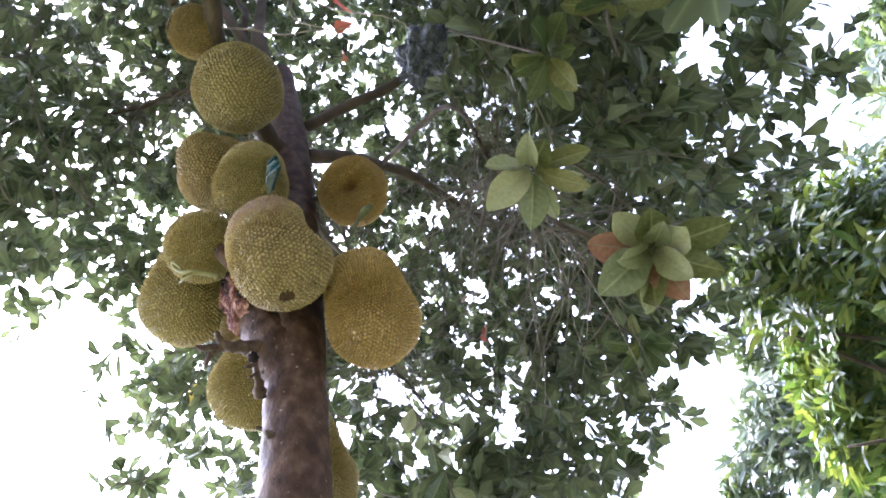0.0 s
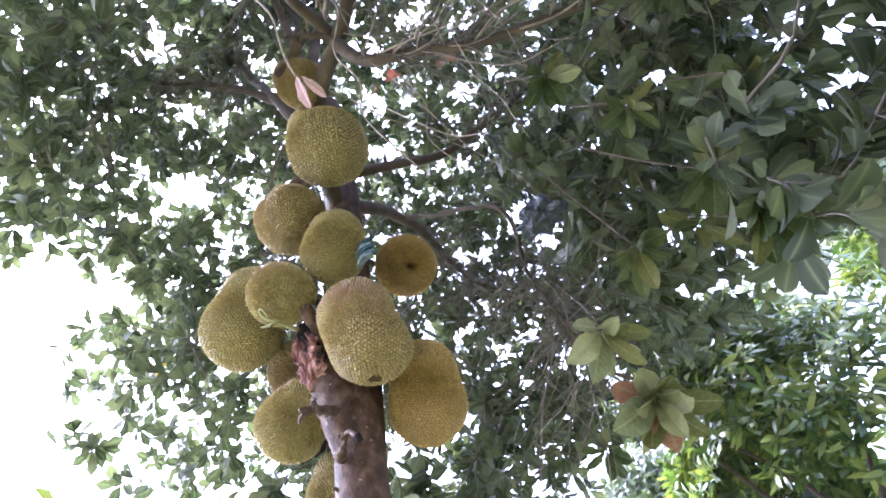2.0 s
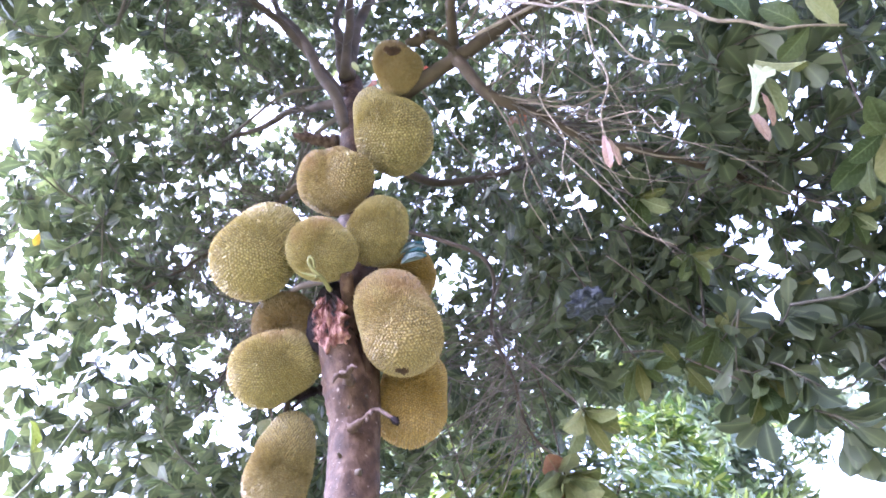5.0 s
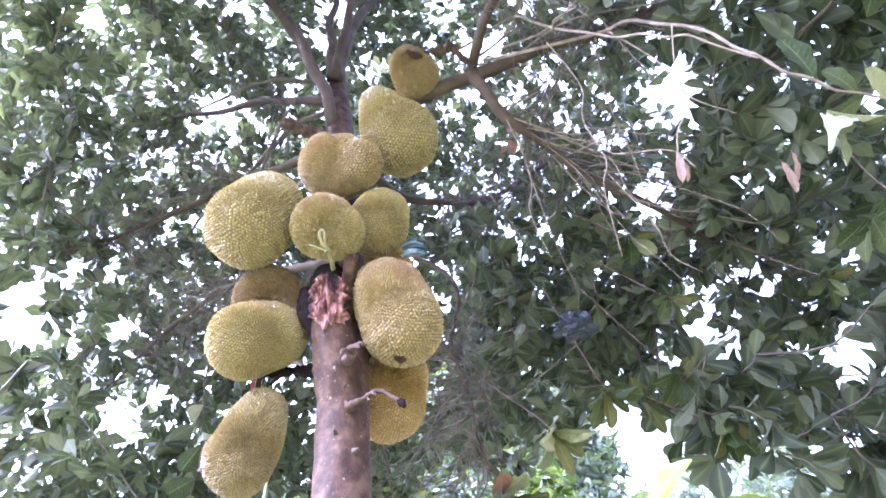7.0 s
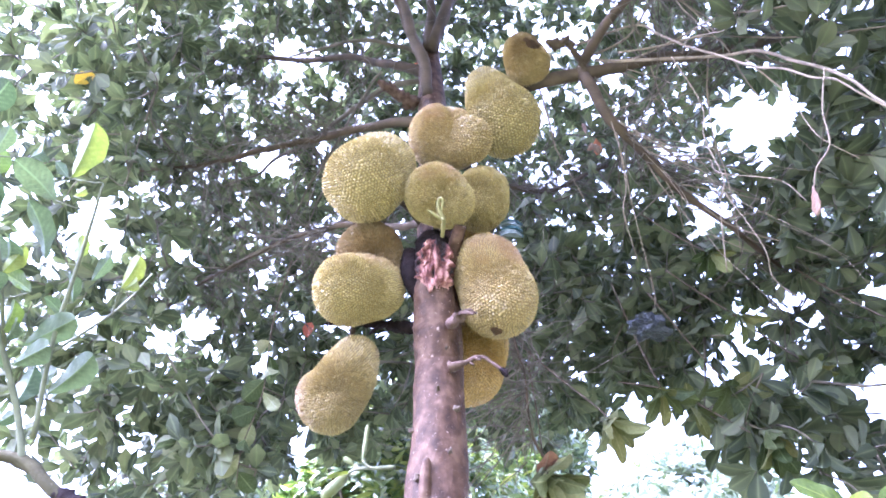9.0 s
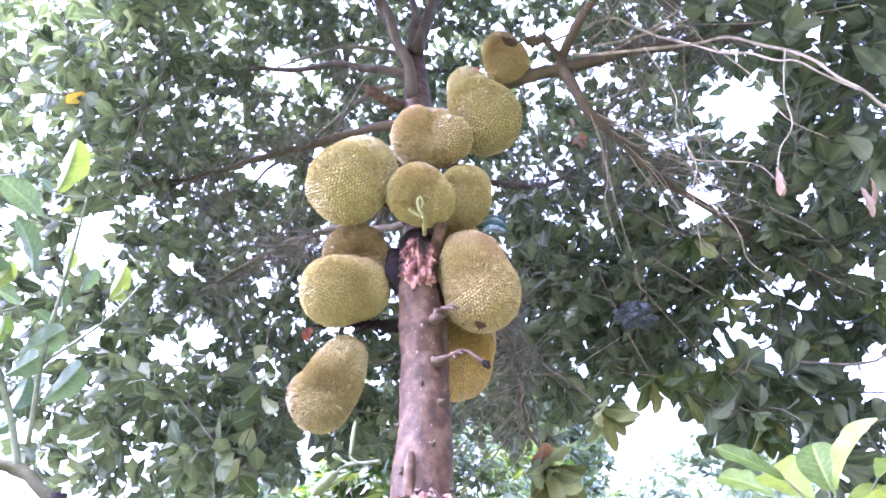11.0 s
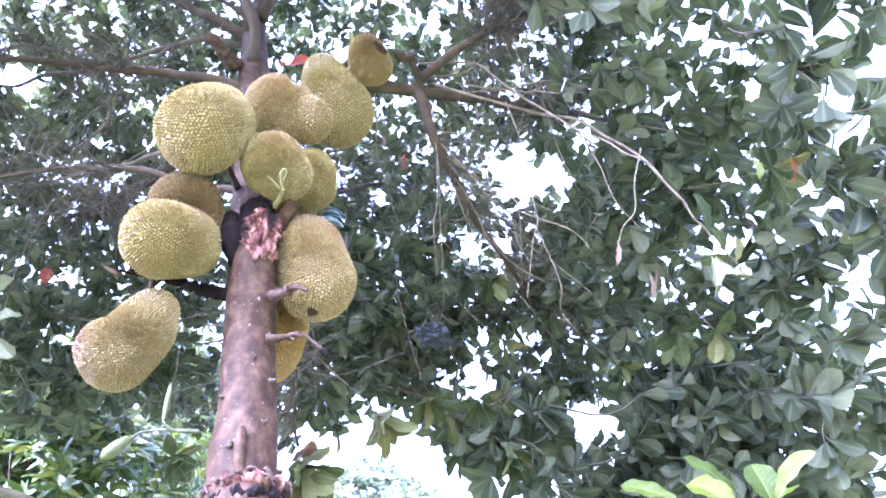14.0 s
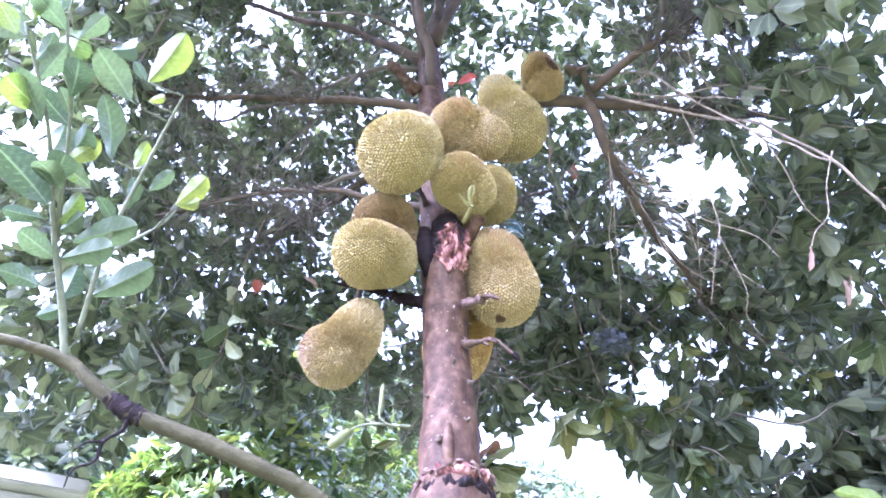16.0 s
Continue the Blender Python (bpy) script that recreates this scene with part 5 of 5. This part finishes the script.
# ---- low limb with a leafy shoot on the west side ----
spray([[(-0.02, 0.2, 2.15, 0.05), (-0.28, 0.05, 2.33, 0.032), (-0.559, -0.046, 2.467, 0.026), (-0.818, -0.009, 2.589, 0.025), (-1.094, 0.093, 2.734, 0.024), (-1.2, 0.11, 2.81, 0.021), (-1.309, 0.134, 2.904, 0.023), (-1.45, 0.15, 2.945, 0.017), (-1.618, 0.195, 2.997, 0.017), (-2.0, 0.3, 3.2, 0.012)]], [], BOUGH_GREY, label="greyish low limb with dark knots", name="low_limb", thin=1.0)
knobbly("dark_knot", [[(-1.05, 0.077, 2.71, 0.024), (-1.085, 0.09, 2.73, 0.029), (-1.125, 0.1, 2.755, 0.028), (-1.16, 0.107, 2.78, 0.022)], [(-1.09, 0.09, 2.72, 0.009), (-1.1, 0.1, 2.67, 0.006), (-1.135, 0.11, 2.63, 0.005), (-1.14, 0.125, 2.575, 0.004), (-1.185, 0.13, 2.54, 0.003), (-1.19, 0.14, 2.49, 0.0015)], [(-1.135, 0.11, 2.63, 0.004), (-1.175, 0.1, 2.61, 0.003), (-1.2, 0.105, 2.575, 0.0015)]], CHAR, tree, "dark knot with a dead twig under the limb", sides=10, rough=0.16, seed=31)
A = [(-1.317, 0.135, 2.902, 0.013), (-1.384, 0.055, 3.049, 0.011), (-1.49, -0.092, 3.23, 0.009), (-1.607, -0.319, 3.432, 0.007), (-1.757, -0.553, 3.583, 0.004)]
B = [(-1.312, 0.108, 2.977, 0.009), (-1.328, -0.077, 3.243, 0.008), (-1.308, -0.211, 3.409, 0.007), (-1.283, -0.356, 3.562, 0.006), (-1.263, -0.467, 3.659, 0.004)]
D = [(-1.471, -0.066, 3.212, 0.008), (-1.558, -0.364, 3.47, 0.006), (-1.643, -0.554, 3.613, 0.005), (-1.672, -0.683, 3.72, 0.003)]
G = [(-1.33, -0.05, 3.2, 0.006), (-1.2, -0.02, 3.5, 0.005), (-1.15, 0.0, 3.75, 0.004)]
shoot = spray([A, B, D, G], [], SHOOT, [(A, 0.2, 0.12, (0.12, 0.17), ["shoot", "shoot", "young"]), (D, 0.15, 0.11, (0.12, 0.17), ["shoot", "young", "shoot"])], label="leafy upright green shoot", name="leafy_shoot", thin=1.0)
SHOOT_LEAVES = (
    ((-1.388, -0.449, 3.697), (-1.315, -0.612, 3.822), 'young'), ((-1.413, -0.406, 3.606), (-1.553, -0.484, 3.708), 'shoot'),
    ((-1.410, -0.253, 3.461), (-1.472, -0.375, 3.621), 'shoot'), ((-1.523, -0.507, 3.715), (-1.425, -0.582, 3.656), 'shoot'),
    ((-1.615, -0.537, 3.647), (-1.557, -0.632, 3.690), 'shoot'), ((-1.617, -0.338, 3.400), (-1.723, -0.445, 3.487), 'shoot'),
    ((-1.515, -0.169, 3.228), (-1.700, -0.216, 3.369), 'shoot'), ((-1.536, -0.214, 3.414), (-1.470, -0.367, 3.430), 'shoot'),
    ((-1.433, -0.175, 3.372), (-1.557, -0.173, 3.467), 'young'), ((-1.367, -0.405, 3.649), (-1.313, -0.444, 3.650), 'young'),
    ((-1.337, -0.209, 3.515), (-1.324, -0.269, 3.596), 'young'), ((-1.173, -0.145, 3.470), (-1.096, -0.274, 3.508), 'young'),
    ((-1.162, -0.146, 3.466), (-1.092, -0.203, 3.456), 'young'), ((-1.270, -0.169, 3.463), (-1.214, -0.246, 3.520), 'shoot'),
    ((-1.428, -0.044, 3.239), (-1.258, -0.146, 3.291), 'shoot'), ((-1.440, -0.015, 3.177), (-1.297, -0.133, 3.166), 'shoot'),
    ((-1.320, 0.061, 3.129), (-1.160, -0.071, 3.202), 'shoot'), ((-1.456, 0.007, 3.057), (-1.582, 0.051, 3.135), 'shoot'),
    ((-1.510, -0.152, 3.178), (-1.618, -0.146, 3.169), 'shoot'), ((-1.737, -0.567, 3.591), (-1.743, -0.654, 3.656), 'young'),
    ((-1.756, -0.539, 3.519), (-1.837, -0.577, 3.598), 'young'), ((-1.682, -0.596, 3.648), (-1.716, -0.659, 3.756), 'shoot'),
    ((-1.393, -0.461, 3.681), (-1.451, -0.484, 3.737), 'shoot'), ((-1.477, -0.067, 3.236), (-1.410, -0.177, 3.220), 'shoot'),
    ((-1.311, -0.126, 3.391), (-1.312, -0.223, 3.444), 'shoot'), ((-1.548, -0.357, 3.458), (-1.610, -0.416, 3.513), 'shoot'),
    ((-1.562, -0.398, 3.514), (-1.588, -0.496, 3.579), 'shoot'), ((-1.696, -0.466, 3.536), (-1.673, -0.527, 3.621), 'shoot'),
    ((-1.522, -0.205, 3.278), (-1.594, -0.245, 3.306), 'shoot'), ((-1.371, 0.011, 3.207), (-1.282, 0.000, 3.132), 'shoot'),
    ((-1.369, 0.053, 3.055), (-1.436, 0.117, 3.041), 'shoot'), ((-1.329, -0.063, 3.360), (-1.403, -0.107, 3.431), 'shoot'))
for base, tip, kind in SHOOT_LEAVES:
    put_leaf(shoot, base, tip, (0.35 + rng.uniform(-0.35, 0.35), 0.55 + rng.uniform(-0.3, 0.3), 0.75), kind, wide=rng.uniform(0.85, 1.1))
    near = min((Vector(q[:3]) for st in (A, B, D, G) for q in smooth_line(st, 8)), key=lambda q: (q - Vector(base)).length)
    if (near - Vector(base)).length > 0.015:
        mid = (near + Vector(base)) / 2 + Vector((0, 0, -0.008))
        piece("petiole", mesh_from("petiole", *tube(smooth_line([(*near, 0.003), (*mid, 0.0025), (*base, 0.002)], 4), 6), SHOOT, True), shoot)


# ---- sapling beside the path ----
sapling = empty("sapling", (0.55, -1.02, 0.0), "sapling with large glossy yellow-green leaves", "sapling")
piece("stem", mesh_from("sapling_stem", *tube(smooth_line([(0.05, 0.05, -0.05, 0.013), (0.0, 0.0, 0.9, 0.010), (-0.05, -0.03, 1.6, 0.007), (-0.08, -0.08, 1.9, 0.005), (-0.085, -0.10, 1.96, 0.003)], 6), 8, 0.05, 5), SAP_STEM, True), sapling, "thin brownish green stem")
for base, tip, kind, wide in (((0.469, -1.128, 1.955), (0.479, -1.239, 2.0), "young", 0.62), ((0.468, -1.12, 1.948), (0.467, -1.137, 2.04), "sapling", 1.25), ((0.43, -1.09, 2.0), (0.35, -1.078, 2.078), "sapling", 0.6),
                              ((0.53, -0.92, 2.10), (0.497, -0.825, 2.227), "sapling", 0.62), ((0.50, -1.04, 2.0), (0.487, -0.989, 2.114), "sapling", 1.2), ((0.58, -1.1, 2.0), (0.657, -1.1, 2.048), "sapling", 1.1),
                              ((0.47, -1.09, 1.93), (0.563, -1.147, 1.909), "sapling", 1.0), ((0.385, -0.82, 2.08), (0.307, -0.738, 2.175), "sapling", 1.1), ((0.46, -0.85, 2.03), (0.408, -0.799, 2.105), "sapling", 1.1),
                              ((0.44, -0.95, 1.97), (0.389, -0.896, 2.042), "sapling", 1.0), ((0.49, -1.05, 1.9), (0.56, -0.92, 1.99), "sapling", 1.0), ((0.44, -1.06, 1.9), (0.32, -1.08, 1.94), "sapling", 0.9),
                              ((0.49, -1.06, 1.88), (0.60, -1.0, 1.93), "sapling", 0.9), ((0.48, -1.08, 1.86), (0.44, -1.22, 1.88), "sapling", 0.9), ((0.5, -1.06, 1.84), (0.58, -1.17, 1.86), "sapling", 0.9), ((0.5, -1.0, 1.95), (0.43, -0.95, 2.06), "sapling", 0.9), ((0.53, -1.05, 1.93), (0.6, -1.08, 2.02), "sapling", 0.9)):
    b, e = Vector(base), Vector(tip)
    put_leaf(sapling, b, e, (e - b).cross(Vector((0.8, 0.55, 0.0))).cross(e - b) * 0.3 + Vector((-0.55, -0.6, 0.35)), kind, wide=wide)
    foot = Vector((0.465, -1.10, min(base[2] - 0.03, 1.92)))
    if (b - foot).length > 0.03:
        mid = (foot + b) / 2 + Vector((0, 0, -0.015))
        o = sapling.location
        piece("petiole", mesh_from("petiole", *tube(smooth_line([(*(foot - o), 0.0024), (*(mid - o), 0.002), (*(b - o), 0.0015)], 4), 6), SAP_STEM, True), sapling)


# ---- trees behind ----
def leafy_tree(name, label, place, crown, count, per, size, mat, seed, clumps=()):
    """A tree with a trunk, limbs and a crown of drooping lance-shaped leaves in clumps."""
    r = np.random.default_rng(seed)
    c, rad = np.array(crown[0], float), np.array(crown[1], float)
    thing = empty(name, place, label, "tree")
    o = np.array(place, float)
    top = c - np.array([0, 0, rad[2] * 0.3])
    stem = smooth_line([(*o, 0.16), (*((o + top) / 2 + [0.1, 0, 0]), 0.1), (*top, 0.06)], 6)
    stem[:, :3] -= o
    piece("trunk", mesh_from(name + "_trunk", *tube(stem, 12, 0.05, seed), BARK_DARK, True), thing, "dark trunk")
    parts, ends = [], []
    for k in range(16):
        d = r.normal(size=3)
        d /= np.linalg.norm(d)
        e = c + d * rad * 0.7
        m = (top + e) / 2 + r.normal(size=3) * 0.15
        p = smooth_line([(*top, 0.04), (*m, 0.025), (*e, 0.008)], 5)
        p[:, :3] -= o
        parts.append(tube(p, 6, 0.05, k))
    piece("branchwork", mesh_from(name + "_limbs", *joined(parts), BARK_DARK, True), thing, "dark branching limbs")
    pts = []
    while len(pts) < count:
        q = r.uniform(-1, 1, 3)
        n = np.linalg.norm(q)
        if not 0.55 < n < 1:
            continue
        p = c + q * rad
        if n > 0.74 + 0.55 * noise.noise(Vector((p - c) * (1.7 / rad.mean())) + Vector((seed, 0, 0))):
            continue
        if noise.noise(Vector(p * (3.2 / rad.mean())) + Vector((seed, 5, 0))) < -0.25:
            continue
        pts.append(p)
    for middle, wide, many in clumps:
        pts += [np.array(middle) + r.normal(size=3) * wide for _ in range(many)]
    pts = np.array(pts)
    out = (pts - c) / rad
    out /= np.linalg.norm(out, axis=1)[:, None]
    v, f = scatter(leaf_shape(4, 0.25, 0.1, "lance"), *whorls(pts - o, out, per, size, seed + 1, 1.1))
    tagged(piece("crown", quad_mesh(name + "_crown", v, f, mat), thing, "crown of drooping lance-shaped leaves"), kind="stuff")
    return thing


leafy_tree("mango_tree", "mango tree with bright green drooping leaves in full daylight", (0.8, 5.4, 0), ((0.65, 4.85, 5.0), (2.35, 1.8, 2.85)), 4100, 9, (0.13, 0.21), MANGO, 21, [((1.45, 4.1, 5.75), 0.28, 60), ((1.2, 4.0, 6.3), 0.25, 30)])
leafy_tree("tall_tree", "tall hazy tree far behind the mango tree", (2.6, 12.0, 0), ((2.8, 11.5, 11.5), (3.4, 2.5, 7.5)), 3600, 7, (0.25, 0.4), MANGO_DARK, 31)
leafy_tree("pale_tree", "pale feathery tree far off beyond the garden", (7.5, 9.5, 0), ((6.4, 8.6, 6.9), (3.4, 2.6, 4.6)), 2600, 8, (0.14, 0.26), MANGO_DARK, 41)
leafy_tree("dark_tree", "dark bushy tree beside the concrete wall", (-2.0, 7.2, 0), ((-1.95, 7.0, 6.2), (1.65, 1.6, 3.7)), 2300, 8, (0.16, 0.25), MANGO_DARK, 51)


# ---- concrete wall of the neighbouring house ----
def grey_house():
    thing = empty("concrete_house", (-2.77, 3.08, 0), "weathered grey concrete wall of a neighbouring house", "house")
    def box(name, x0, x1, y0, y1, z0, z1, text=""):
        bm = bmesh.new()
        bmesh.ops.create_cube(bm, size=1)
        for q in bm.verts:
            q.co = Vector(((x0 + x1) / 2 + q.co.x * (x1 - x0), (y0 + y1) / 2 + q.co.y * (y1 - y0), (z0 + z1) / 2 + q.co.z * (z1 - z0)))
        bmesh.ops.bevel(bm, geom=bm.edges[:], offset=0.015, segments=2, affect="EDGES")
        me = bpy.data.meshes.new(name)
        bm.to_mesh(me)
        bm.free()
        me.materials.append(CONCRETE)
        piece(name, me, thing, text)
    box("wall", -2.0, 1.55, -0.08, 1.9, -0.1, 4.3, "plain grey wall")
    box("coping", -2.1, 1.61, -0.17, 1.97, 4.303, 4.42, "projecting concrete coping")


grey_house()
